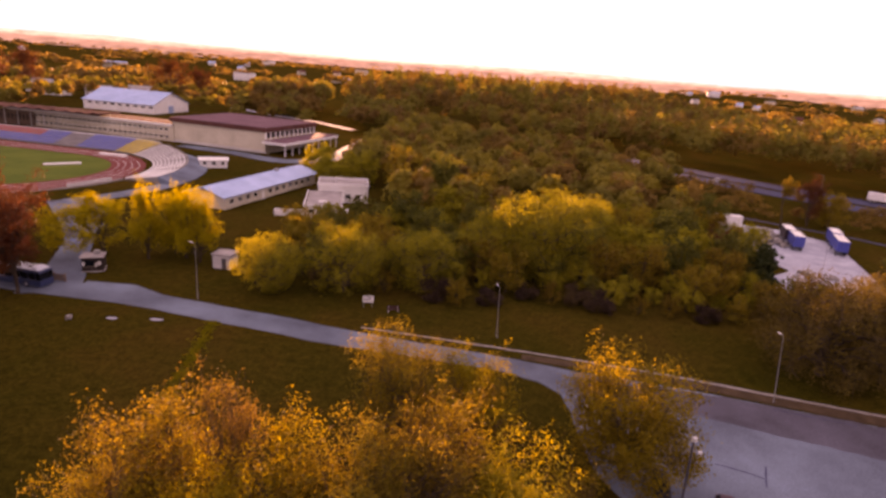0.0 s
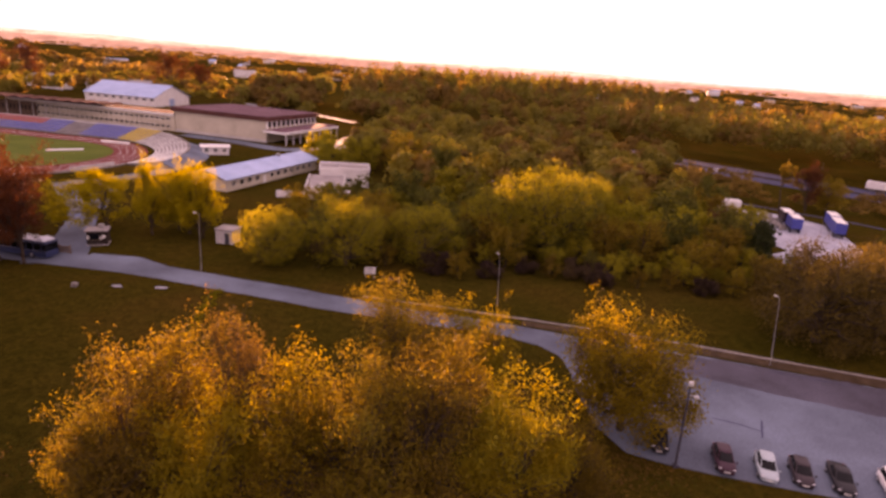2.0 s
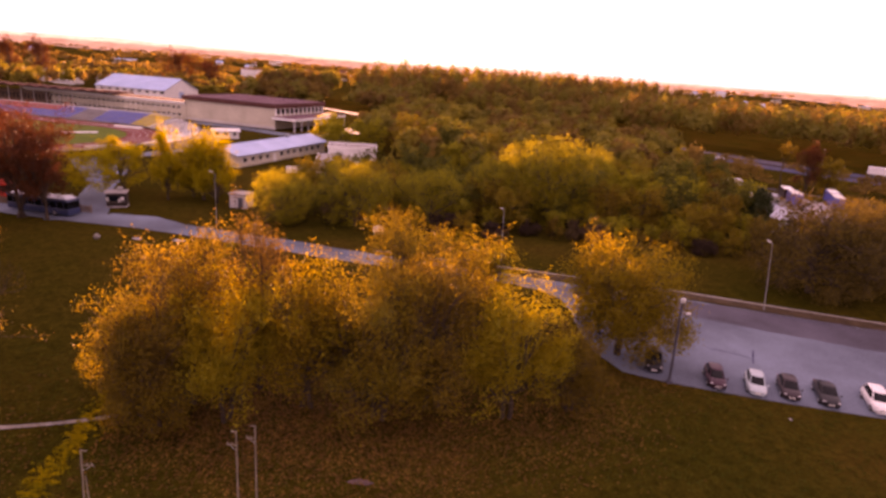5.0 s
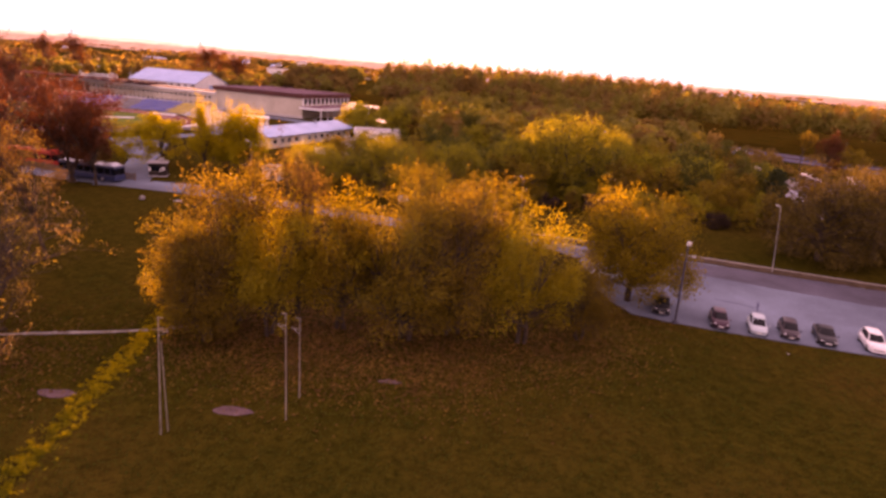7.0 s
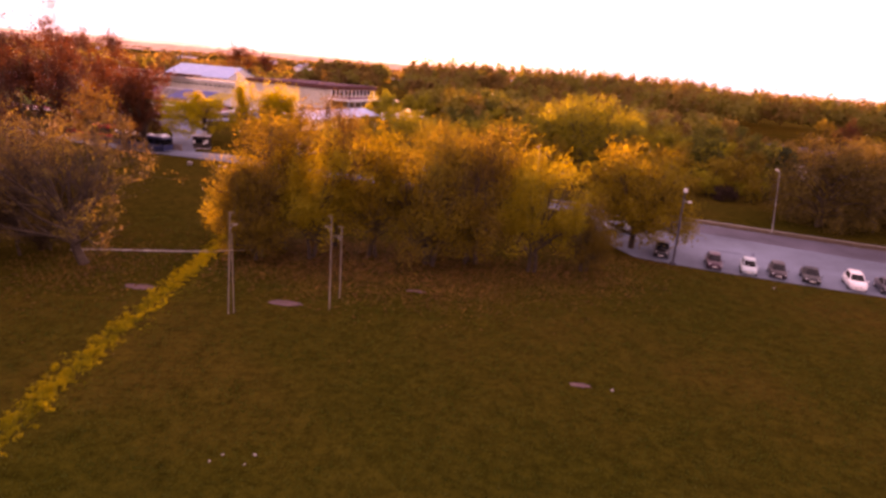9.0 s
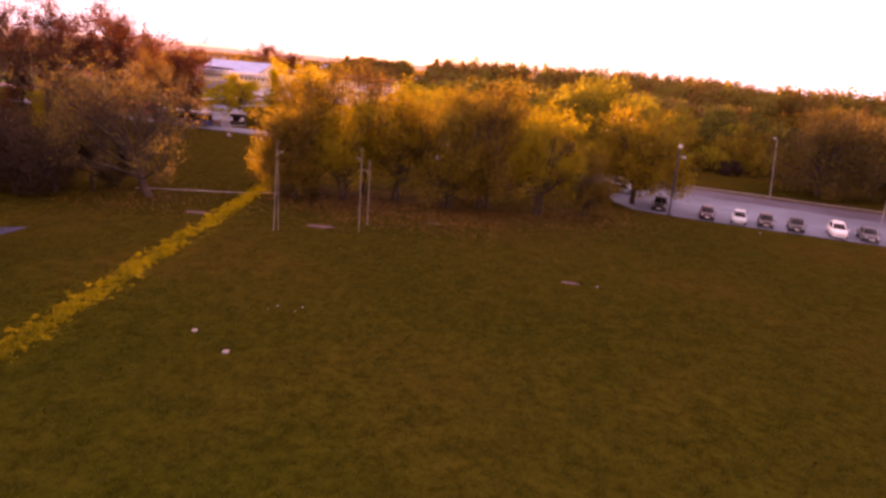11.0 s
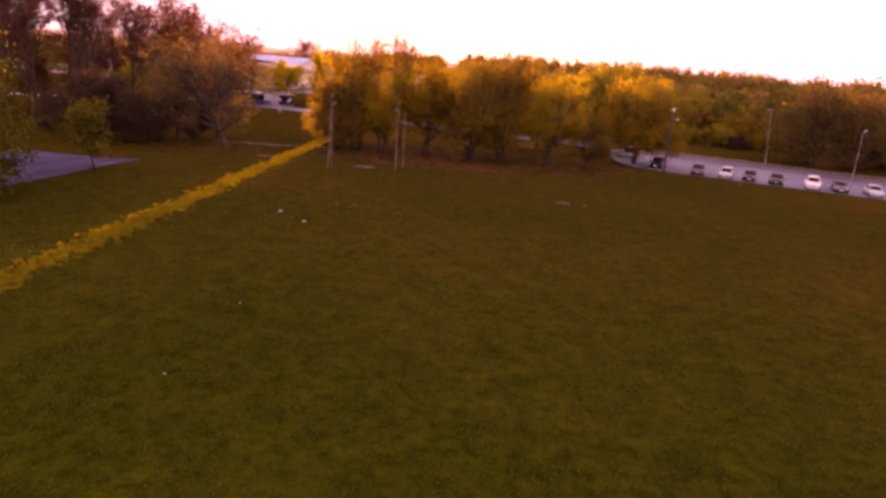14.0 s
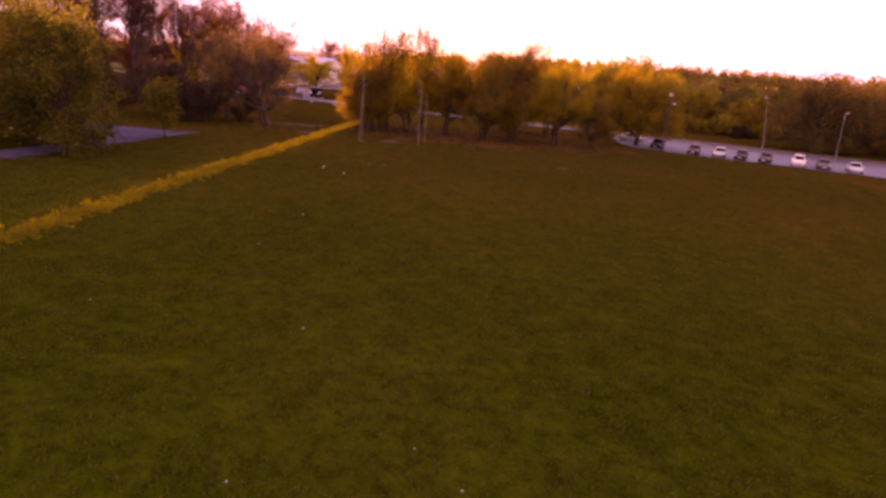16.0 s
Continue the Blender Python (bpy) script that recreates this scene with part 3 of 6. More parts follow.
def fork_tree(seed, h, R, clear, stems=1, limbs=5, split=(4, 4, 3), open_=0.55, lean=(0.0, 0.0), n_leaf=9000, leaf=0.15, clump=0.3, trunk_r=0.25, bare=0.0, rise=0.35, droop=0.0, low=0.0, fine=True):
    """Wood and leaves of one tree whose trunk forks again and again: limbs, branches, sub-branches and twigs; some twigs are bare."""
    rng = np.random.default_rng(seed)
    thick, thin, tips = [], [], []

    def side(d):
        a = np.cross(d, rng.normal(size=3))
        return a / (np.linalg.norm(a) + 1e-9)

    def shoot(p, d, length, r, level, crown):
        """One shoot from p along d, turning up a little; its children leave it along its outer part."""
        k = (7, 6, 5, 4, 3)[level]
        pts, way = [p], d / np.linalg.norm(d)
        for i in range(k - 1):
            way = way + side(way) * 0.13 + np.array([0, 0, (rise if level < 3 else rise * 0.4) / k - droop * level / k])
            way /= np.linalg.norm(way)
            pts.append(pts[-1] + way * length / (k - 1))
        pts = np.array(pts)
        tip_r = max(0.006, r * (0.55 if level == 0 else 0.35))
        # the last twigs of a full crown are lost among its leaves
        if level < 3 or (fine and (level < 4 or bare > 0.11)):
            (thick if level < 3 else thin).append((pts, np.linspace(r, tip_r, k)))
        if level > len(split):
            tips.extend((pts[-1], pts[-2], (pts[-1] + pts[-2]) / 2))
            return
        if level == len(split):
            tips.extend((pts[-1], pts[-2]))
        n = limbs if level == 0 else split[level - 1]
        for c in range(n):
            f = (0.5 + 0.5 * (c + 0.7) / n) if level == 0 else 0.22 + 0.78 * (c + rng.uniform(0.2, 1.0)) / n
            f = min(f, 0.99)
            at = np.array([np.interp(f, np.linspace(0, 1, k), pts[:, a]) for a in range(3)])
            turn = open_ * rng.uniform(0.55, 1.25) * (1.0 if level else 0.9)
            if level == 0:
                az = 2.39996 * c + rng.uniform(-0.5, 0.5)
                u = np.array([math.cos(az), math.sin(az), 0.0])
            else:
                u = side(way)
            new_d = way * math.cos(turn) + u * math.sin(turn)
            shoot(at, new_d, (h * 0.42 if level == 0 else length * 0.60) * rng.uniform(0.75, 1.15) * (1.15 - 0.3 * f if level else 1.0), max(0.01, np.interp(f, [0, 1], [r, tip_r]) * (0.62 if level else 0.7)), level + 1, crown)

    for st in range(stems):
        foot = rng.normal(size=3) * np.array([0.35, 0.35, 0]) * (stems > 1)
        a = 6.283 * st / stems + rng.uniform(0, 1)
        d = np.array([lean[0], lean[1], 1.0]) + np.array([math.cos(a), math.sin(a), 0]) * (0.22 if stems > 1 else 0.0)
        shoot(foot, d, clear, trunk_r / math.sqrt(stems), 0, True)
        # weaker boughs low on the stem
        for c in range(int(low)):
            p = foot + d / np.linalg.norm(d) * clear * rng.uniform(0.35, 0.9)
            a = rng.uniform(0, 6.283)
            shoot(p, np.array([math.cos(a), math.sin(a), 0.3]), h * 0.30, trunk_r * 0.35, 1, False)
    tips = np.array(tips)
    # the whole tree is brought to its height and spread
    top = np.percentile(tips[:, 2], 99)
    mid = np.median(tips[:, :2], axis=0)
    wide = np.percentile(np.linalg.norm(tips[:, :2] - mid, axis=1), 93)
    kz, kr = h * 0.97 / top, R / wide

    def fit(P):
        P = np.array(P, float)
        g = np.clip(P[:, 2:3] / max(clear, 1.0), 0.0, 1.0)
        P[:, :2] *= 1 + (kr - 1) * g
        P[:, 2] = np.maximum(P[:, 2] * kz, -0.2)
        return P
    thick = [(fit(p), r * min(1.3, kz)) for p, r in thick]
    thin = [(fit(p), r) for p, r in thin]
    tips = fit(tips)
    tips[:, 2] = np.maximum(tips[:, 2], 0.4)
    weight = rng.uniform(0.05, 1.0, len(tips)) ** 1.2
    # whole boughs that have dropped their leaves
    lump = np.array([noise.noise((float(p[0]) * 0.42 + seed, float(p[1]) * 0.42, float(p[2]) * 0.42)) for p in tips])
    weight *= np.clip(0.5 + lump * 2.2 + (0.5 - bare), 0.02, 1.0)
    pick = rng.choice(len(tips), n_leaf, p=weight / weight.sum())
    C = tips[pick] + rng.normal(size=(n_leaf, 3)) * clump * np.array([1, 1, 0.8])
    if droop:
        C[:, 2] -= np.abs(rng.exponential(0.6, n_leaf)) * droop
    C[:, 2] = np.maximum(C[:, 2], 0.25)
    Vl, Fl = leaf_quads(rng, C, leaf, 0.0, 1.5)
    V1, F1 = tubes(thick, 6)
    if not thin:
        return V1, F1, Vl, Fl
    V2, F2 = tubes(thin, 3)
    return np.concatenate([V1, V2]), np.concatenate([F1, F2 + len(V1)]), Vl, Fl


def tree_proto(name, label, category, leaf_mat, crown="crown", **kw):
    Vw, Fw, Vl, Fl = (fork_tree if "bare" in kw else grow)(**kw)
    t = thing(name, label, category)
    obj_np("trunk", Vw, Fw, M["bark"], t, True)
    obj_np(crown, Vl, Fl, M[leaf_mat], t)
    return t


def plant(proto, x, y, s=1.0, turn=0.0, label="", sz=None, group=""):
    m = pose(x, y, 0, 0, 0, turn) @ Matrix.Diagonal((s, s, sz or s, 1))
    first = not proto.get("used", 0)
    if first:
        proto.matrix_basis = m
        proto["used"] = 1
        ob = proto
    else:
        # a copy takes over the scale of its original, which is undone here
        ob = copy_thing(proto, m @ Matrix.Diagonal([1 / c for c in proto.scale] + [1]))
    if label:
        ob["label"] = label
    if group:
        ob["group"] = group
    return ob


P = {}
# height 15, radius about 5.5 before scaling
P["gold1"] = tree_proto("maple_tree", "tall maple with golden autumn leaves on the meadow", "tree", "gold", seed=11, h=14, R=4.9, clear=3.6, stems=2, limbs=6, split=(5, 4, 3), open_=0.62, n_leaf=22000, leaf=0.155, clump=0.46, trunk_r=0.30, bare=0.05, low=7)
P["gold2"] = tree_proto("maple_tree", "broad maple with amber and brown autumn leaves", "tree", "amber", seed=12, h=14, R=5.2, clear=3.4, stems=3, limbs=4, split=(5, 4, 3), open_=0.66, n_leaf=20000, leaf=0.15, clump=0.46, trunk_r=0.34, bare=0.18, low=6)
P["round"] = tree_proto("maple_tree", "round-crowned maple turning golden beside the car park", "tree", "dome_leaf", seed=13, h=12.6, R=6.8, clear=3.2, limbs=18, split=(5, 4, 3), open_=0.82, n_leaf=33000, leaf=0.17, clump=0.52, trunk_r=0.32, bare=-1.2, rise=0.25, low=14)
P["bare"] = tree_proto("bare_tree", "tall twiggy tree that has lost most leaves", "tree", "thin", seed=14, h=16, R=3.6, clear=6.0, limbs=8, split=(5, 4, 3), open_=0.45, n_leaf=4200, leaf=0.11, clump=0.3, trunk_r=0.22, bare=0.4, low=4)
P["lean"] = tree_proto("leaning_tree", "leaning wide-branched tree with thinning brown and yellow leaves", "tree", "sparse", seed=15, h=13.6, R=8.8, clear=3.4, limbs=10, split=(6, 5, 4), open_=0.7, lean=(-0.40, 0.05), n_leaf=14000, leaf=0.13, clump=0.25, trunk_r=0.34, bare=0.3, rise=0.5, low=5)
P["rust"] = tree_proto("beech_tree", "tall tree with rust-red autumn leaves beside the road", "tree", "rust", seed=16, h=17, R=5.6, clear=6.0, stems=2, limbs=7, split=(5, 4, 3), open_=0.55, n_leaf=12000, leaf=0.20, clump=0.42, trunk_r=0.42, bare=0.1, low=2)
P["rust_t"] = tree_proto("copper_tree", "rust-brown leafy tree among taller ones", "tree", "rust", seed=36, h=17, R=5.6, clear=4.5, stems=2, limbs=6, split=(4, 4, 3), open_=0.6, n_leaf=5200, leaf=0.27, clump=0.42, trunk_r=0.32, bare=0.1, low=3, fine=False)
P["yellow"] = tree_proto("birch_tree", "tree with bright yellow leaves beside the kiosk", "tree", "yellow", seed=17, h=14, R=3.9, clear=2.6, stems=2, limbs=6, split=(4, 4, 3), open_=0.5, n_leaf=9500, leaf=0.23, clump=0.42, trunk_r=0.24, bare=0.05, rise=0.55, low=6)
P["spread"] = tree_proto("wide_tree", "wide half-bare tree with yellow leaves at its branch ends", "tree", "yellow", seed=28, h=9, R=6.4, clear=2.8, limbs=10, split=(5, 4, 3), open_=0.85, n_leaf=13000, leaf=0.2, clump=0.38, trunk_r=0.28, bare=0.05, rise=0.2)
P["willow"] = tree_proto("willow_tree", "broad domed willow with yellow-green hanging leaves", "tree", "willow", seed=18, h=14, R=8.0, clear=0.3, limbs=38, subs=6, twigs=2, n_leaf=22000, leaf=0.17, clump=0.55, droop=0.5, trunk_r=0.45, dome=0.78)
P["olive"] = tree_proto("lime_tree", "leafy tree in yellowing green", "tree", "olive", seed=19, h=11, R=4.8, clear=1.2, limbs=14, subs=5, twigs=1, n_leaf=3300, leaf=0.42, clump=0.6, fine=False)
P["green"] = tree_proto("ash_tree", "dark green leafy tree at the wood's edge", "tree", "green", seed=20, h=12, R=4.6, clear=1.5, limbs=14, subs=5, twigs=1, n_leaf=3300, leaf=0.42, clump=0.65, fine=False)
P["brown"] = tree_proto("oak_tree", "brownish half-bare tree at the wood's edge", "tree", "amber", seed=21, h=12, R=4.4, clear=1.5, limbs=14, subs=5, twigs=2, n_leaf=2800, leaf=0.38, clump=0.6, fine=False)
P["spruce"] = tree_proto("spruce_tree", "dark pointed spruce beside the yard", "tree", "needle", seed=22, h=12, R=3.0, clear=0.6, limbs=42, subs=4, twigs=2, n_leaf=7000, leaf=0.32, clump=0.22, shape="cone", trunk_r=0.16, fill=0.2, fine=False)
P["bush"] = tree_proto("bush", "dense rounded bush", "bush", "dull", seed=23, h=4.0, R=2.6, clear=0.3, limbs=12, subs=5, twigs=1, n_leaf=2000, leaf=0.30, clump=0.42, trunk_r=0.08, stems=3, fine=False)
P["young"] = tree_proto("young_tree", "slender young tree with a narrow yellow-green crown", "tree", "weep", seed=24, h=6.5, R=1.5, clear=1.8, limbs=10, subs=5, twigs=4, n_leaf=4200, leaf=0.16, clump=0.3, shape="tall", trunk_r=0.08)
P["weeping"] = tree_proto("weeping_birch", "tall birch with hanging yellow-green leaves by the path", "tree", "weep", seed=25, h=12, R=4.2, clear=2.6, limbs=14, split=(5, 4, 3), open_=0.62, n_leaf=18000, leaf=0.175, clump=0.34, trunk_r=0.18, bare=-0.1, rise=0.2, droop=0.2, low=8)
P["tall"] = tree_proto("poplar_tree", "very tall park tree with thin russet leaves", "tree", "maroon", seed=26, h=21, R=5.4, clear=8.5, stems=1, limbs=8, split=(5, 4, 3), open_=0.58, n_leaf=7000, leaf=0.16, clump=0.27, trunk_r=0.38, bare=0.4, low=1)
P["shrub"] = tree_proto("shrub", "dark dense shrub beside the park path", "shrub", "dull", seed=29, h=6.6, R=3.6, clear=0.3, limbs=14, subs=6, twigs=2, n_leaf=7000, leaf=0.13, clump=0.42, trunk_r=0.1, stems=4)
P["dome"] = tree_proto("willow_bush", "broad round tree with yellow-green leaves behind the road", "tree", "olive", seed=30, h=11, R=5.6, clear=0.5, limbs=30, subs=5, twigs=2, n_leaf=13000, leaf=0.19, clump=0.45, dome=0.82, stems=2)

P["tuft"] = tree_proto("lone_tree", "thin tall trunk with a small brownish crown by the carriageway", "tree", "amber", seed=27, h=14, R=1.8, clear=11.0, limbs=8, subs=4, twigs=3, n_leaf=1100, leaf=0.3, clump=0.35, trunk_r=0.24)

# lighter kinds for the crowded thicket
P["olive_t"] = tree_proto("hazel_tree", "yellowing leafy tree in the thicket", "tree", "olive", seed=41, h=11, R=4.8, clear=1.2, limbs=12, subs=4, twigs=1, n_leaf=1400, leaf=0.54, clump=0.6, fine=False)
P["green_t"] = tree_proto("elder_tree", "dark green leafy tree in the thicket", "tree", "green", seed=42, h=12, R=4.6, clear=1.2, limbs=12, subs=4, twigs=1, n_leaf=1400, leaf=0.54, clump=0.6, fine=False)
P["brown_t"] = tree_proto("hornbeam_tree", "brown half-bare tree in the thicket", "tree", "amber", seed=43, h=12, R=4.4, clear=1.2, limbs=12, subs=4, twigs=1, n_leaf=1400, leaf=0.52, clump=0.6, fine=False)

g_near = "trees on the meadow"
plant(P["gold2"], -18.3, 34.0, 1.04, 20, group=g_near)
plant(P["bare"], -13.2, 37.0, 1.06, 140, group=g_near)
plant(P["gold1"], -14.0, 32.0, 0.86, 140, group=g_near)
plant(P["gold1"], -8.6, 34.8, 0.93, 250, group=g_near)
plant(P["gold2"], 1.4, 36.0, 1.02, 30, group=g_near)
plant(P["gold1"], 8.0, 35.0, 0.88, 80, group=g_near)
plant(P["gold2"], -1.5, 51.5, 0.92, 200, group=g_near)
plant(P["gold1"], 5.6, 52.0, 0.82, 310, group=g_near)
plant(P["gold2"], -19.0, 30.2, 0.66, 70, group=g_near)
plant(P["gold2"], -21.4, 33.6, 0.7, 290, group=g_near)
plant(P["gold2"], -2.6, 34.0, 0.9, 110, group=g_near)
plant(P["round"], 20.9, 48.8, 0.96, 0, group=g_near)
plant(P["gold2"], 13.4, 37.2, 0.56, 150, "low brownish maple at the end of the tree group", group=g_near)
plant(P["lean"], -32.2, 23.8, 1.0, 15)
for k, (x, y, s) in enumerate(((-43.6, 19.6, 1.2), (-46.6, 18.4, 1.15), (-41.0, 21.6, 1.0), (-37.4, 26.5, 0.62), (-55, 22, 0.5), (-50, 25, 1.1), (-61, 28, 0.5), (-56, 33, 1.0), (-47, 33, 1.05))):
    plant(P["shrub"], x, y, s, 60 * k, group="shrubs by the park path")
for k, (x, y, s) in enumerate(((-38.6, 24.2, 0.52), (-36.4, 29.0, 0.55), (-41.5, 27.5, 0.6), (-45.0, 29.0, 0.62))):
    plant(P["bare"], x, y, s * 1.15, 80 * k, "low twiggy tree in thin brown leaf", s, group="twiggy trees by the park path")
plant(P["yellow"], -66, 51, 0.8, 30, "yellow-leaved tree behind the park shrubs", 0.62)
plant(P["young"], -33.2, 2.6, 1.0, 0)
plant(P["weeping"], -34.0, -10.0, 1.08, 0)
plant(P["weeping"], -41.5, -10.5, 1.28, 120)
plant(P["weeping"], -46.5, 0.0, 1.2, 220)
plant(P["rust"], -61.5, 58.5, 1.0, 200, "tall park tree with a broad umbrella of dark red leaves", 1.22)
plant(P["bare"], -43.6, 45.4, 1.05, 60, "twiggy half-bare tree behind the leaning one", 0.98)
for k, (x, y, s) in enumerate(((-61, 45, 0.74), (-63, 36, 1.0), (-70, 47, 1.0), (-74, 58, 0.9), (-70, 72, 0.9), (-84, 74, 1.05), (-89, 98, 1.12), (-69, 29, 0.95), (-79, 37, 1.0), (-60, 24, 0.8), (-86, 50, 1.0))):
    plant(P["tall"], x, y, s * 0.98, 67 * k, "", s * 1.15, group="tall park trees")
for k, (x, y, s) in enumerate(((-66.0, 82.6, 1.08), (-61.4, 82.9, 0.82), (-78, 101, 0.9), (-88, 108, 0.95), (-97, 112, 1.0))):
    plant(P["rust" if k < 2 else "rust_t"], x, y, s, 95 * k, group="red trees by the road")
for k, (x, y, s) in enumerate(((-68, 55, 0.6), (-77, 52, 0.62), (-84, 66, 0.66), (-76, 66, 0.55), (-92, 84, 0.7), (-74, 30, 0.6), (-84, 44, 0.7), (-66, 40, 0.5), (-72, 38, 0.55))):
    plant(P["rust_t"], x, y, s, 130 * k, "lower rust-brown tree among the tall park trees", group="lower park trees")
for k, (x, y, s, z) in enumerate(((-51.6, 102.0, 0.72, 1.03), (-45.4, 103.5, 0.82, 0.98), (-41.8, 101.8, 0.85, 0.95), (-47.6, 106.0, 0.8, 0.85))):
    plant(P["yellow"], x, y, s, 50 * k, "", z, group="yellow trees by the kiosk")
plant(P["spread"], -60.6, 104.4, 1.12, 25)
# behind the road
BACK = [("dome", -26.4, 91.5, 0.84), ("dome", -14.0, 93, 1.05), ("dome", -1.0, 96.5, 0.98), ("dome", 21.5, 108, 1.52), ("dome", 12.5, 106.5, 1.1), ("brown", -23.0, 108, 0.8), ("brown", -8.5, 104, 0.75), ("green", -20, 101, 0.6), ("green", 4, 101, 0.7), ("brown", 9, 102, 0.75), ("brown", 14, 98, 0.72),
        ("dome", 31.5, 122, 1.25), ("brown", 59, 95, 0.55), ("brown", 64.5, 95.5, 0.42), ("brown", 71.5, 97, 0.45), ("green", 76.5, 96, 0.45), ("olive", 17, 126, 1.0), ("olive", 33, 127, 0.95), ("green", 10, 122, 0.85), ("green", 30, 110, 0.85), ("brown", 33, 104, 0.75), ("olive", 36, 117, 0.8),
        ("olive", 43, 115, 0.92), ("brown", 40, 104, 0.78), ("green", 48, 108, 0.8), ("olive", 53, 116, 0.85), ("brown", 56, 106, 0.75), ("brown", 47, 97, 0.65), ("green", 61, 113, 0.85), ("rust", 62, 118, 0.6),
        ("brown", 52, 99, 0.6), ("green", 0, 112, 0.85), ("brown", -12, 112, 0.8), ("green", -20, 116, 0.75), ("brown", -29, 122, 0.6), ("green", -6, 125, 0.9), ("olive", 5, 136, 1.0), ("brown", 44, 128, 0.95),
        ("green", 55, 128, 0.95), ("olive", 68, 126, 0.8), ("brown", -19, 128, 0.5), ("olive", -31.5, 176, 0.95), ("olive", -24, 182, 1.05), ("olive", -38.8, 192, 1.0), ("brown", -9, 172, 1.2), ("brown", -6, 152, 1.1), ("green", 2, 163, 1.2), ("brown", 10, 148, 1.1),
        ("olive", 74, 132, 0.7), ("brown", 67, 140, 0.8), ("green", 72, 150, 0.9)]
for k, (kind, x, y, s) in enumerate(BACK):
    plant(P[kind], x, y, s, 77 * k, group="trees behind the road")

# the thicket between the road and the wood
tr = random.Random(21)
EDGE = [(-34, 94), (-28, 93), (-18, 92), (-4, 89.5), (5, 88), (18, 91), (27, 89.5), (39, 88.5), (47, 87), (56, 90), (75, 98)]


def edge_y(x):
    return float(np.interp(x, [p[0] for p in EDGE], [p[1] for p in EDGE]))


spots = []
for _ in range(4000):
    x = tr.uniform(-33, 78)
    y = edge_y(x) + tr.uniform(2, 52)
    gap = x < -29.5
    if gap or (x > 64 and 106 < y) or (-40 < x < -8 and y > 132) or (x < -24 and y > 104):
        continue
    if all((x - a) ** 2 + (y - b) ** 2 > (4.1 + 0.03 * (y - 90)) ** 2 for a, b in spots) and all((x - a) ** 2 + (y - b) ** 2 > 9 for _, a, b, _ in BACK):
        spots.append((x, y))
    if len(spots) > 118:
        break
for k, (x, y) in enumerate(spots):
    d = y - edge_y(x)
    kind = tr.choice(("olive_t", "green_t", "brown_t", "olive_t", "olive_t")) if d > 5 else tr.choice(("brown_t", "bush", "bush"))
    s = (0.34 + 0.009 * d) * tr.uniform(0.75, 1.15) if kind != "bush" else tr.uniform(0.6, 0.95)
    plant(P[kind], x, y, s, tr.uniform(0, 360), "bush in autumn brown at the wood's edge" if kind == "bush" else "", group="thicket behind the road")
for k, (x, y, s) in enumerate(((65.2, 109, 1.05), (69.5, 116, 0.75))):
    plant(P["spruce"], x, y, s, 40 * k, group="spruces by the yard")
for k, (x, y, s) in enumerate(((56.2, 74.2, 1.03), (66.5, 78, 0.95), (74, 82, 0.9), (81, 75, 0.95), (92, 74, 0.95))):
    plant(P["willow"], x, y, s, 100 * k, group="willows behind the car park")
plant(P["tuft"], 101.6, 167.4, 1.02, 0)
plant(P["rust_t"], 112, 172, 0.86, 10, "broad dark brown tree by the carriageway")
plant(P["brown"], 118, 172, 0.9, 80, "broad brown tree by the carriageway")
plant(P["green"], 103, 124, 0.55, 80, "dark round tree at the corner of the yard")
for k, (x, y, s, z) in enumerate(((-226, 500, 2.6, 1.75), (-205, 510, 1.9, 1.35), (-318, 465, 2.0, 1.8), (-350, 476, 1.9, 1.7))):
    plant(P["rust_t"], x, y, s, 30 * k, "huge round brown tree behind the sports halls", z, group="old trees behind the halls")


# ---- far woods ----
def woods(name, label, spots, leaf_mat, seed, quads=110, size=1.0):
    """Crowns of many leafy clumps for woods that stay far off: spots are (x, y, height, radius)."""
    rng = np.random.default_rng(seed)
    S = np.asarray(spots)
    n, clumps = len(S), 9
    # rounded boughs over each crown, the leaves gathered on them
    b = rng.normal(size=(n, clumps, 3))
    b /= np.linalg.norm(b, axis=2)[:, :, None]
    b[:, :, 2] = np.abs(b[:, :, 2]) * 1.1 - 0.15
    b *= rng.uniform(0.45, 0.80, (n, clumps))[:, :, None]
    b[:, 0] = (0, 0, 0.62)
    br = rng.uniform(0.34, 0.56, (n, clumps))
    of = rng.integers(0, clumps, (n, quads))
    d = rng.normal(size=(n, quads, 3))
    d /= np.linalg.norm(d, axis=2)[:, :, None]
    row = np.arange(n)[:, None]
    d[:, :, 2] = np.abs(d[:, :, 2]) * 1.2 - 0.2
    E = b[row, of] + d * (br[row, of] * rng.normal(1.0, 0.07, (n, quads)))[:, :, None]
    C = np.empty((n, quads, 3))
    C[:, :, 0] = S[:, None, 0] + E[:, :, 0] * S[:, None, 3]
    C[:, :, 1] = S[:, None, 1] + E[:, :, 1] * S[:, None, 3]
    C[:, :, 2] = S[:, None, 2] * 0.55 + E[:, :, 2] * S[:, None, 2] * 0.42
    if S.shape[1] > 4:
        C[:, :, 2] += S[:, None, 4]
    V, F = leaf_quads(rng, C.reshape(-1, 3), size, 0.2, 1.25, (d + 0.5 * E).reshape(-1, 3))
    return tagged(obj_np(name, V, F, M[leaf_mat]), label, "woods", "", "stuff")


rng = np.random.default_rng(5)


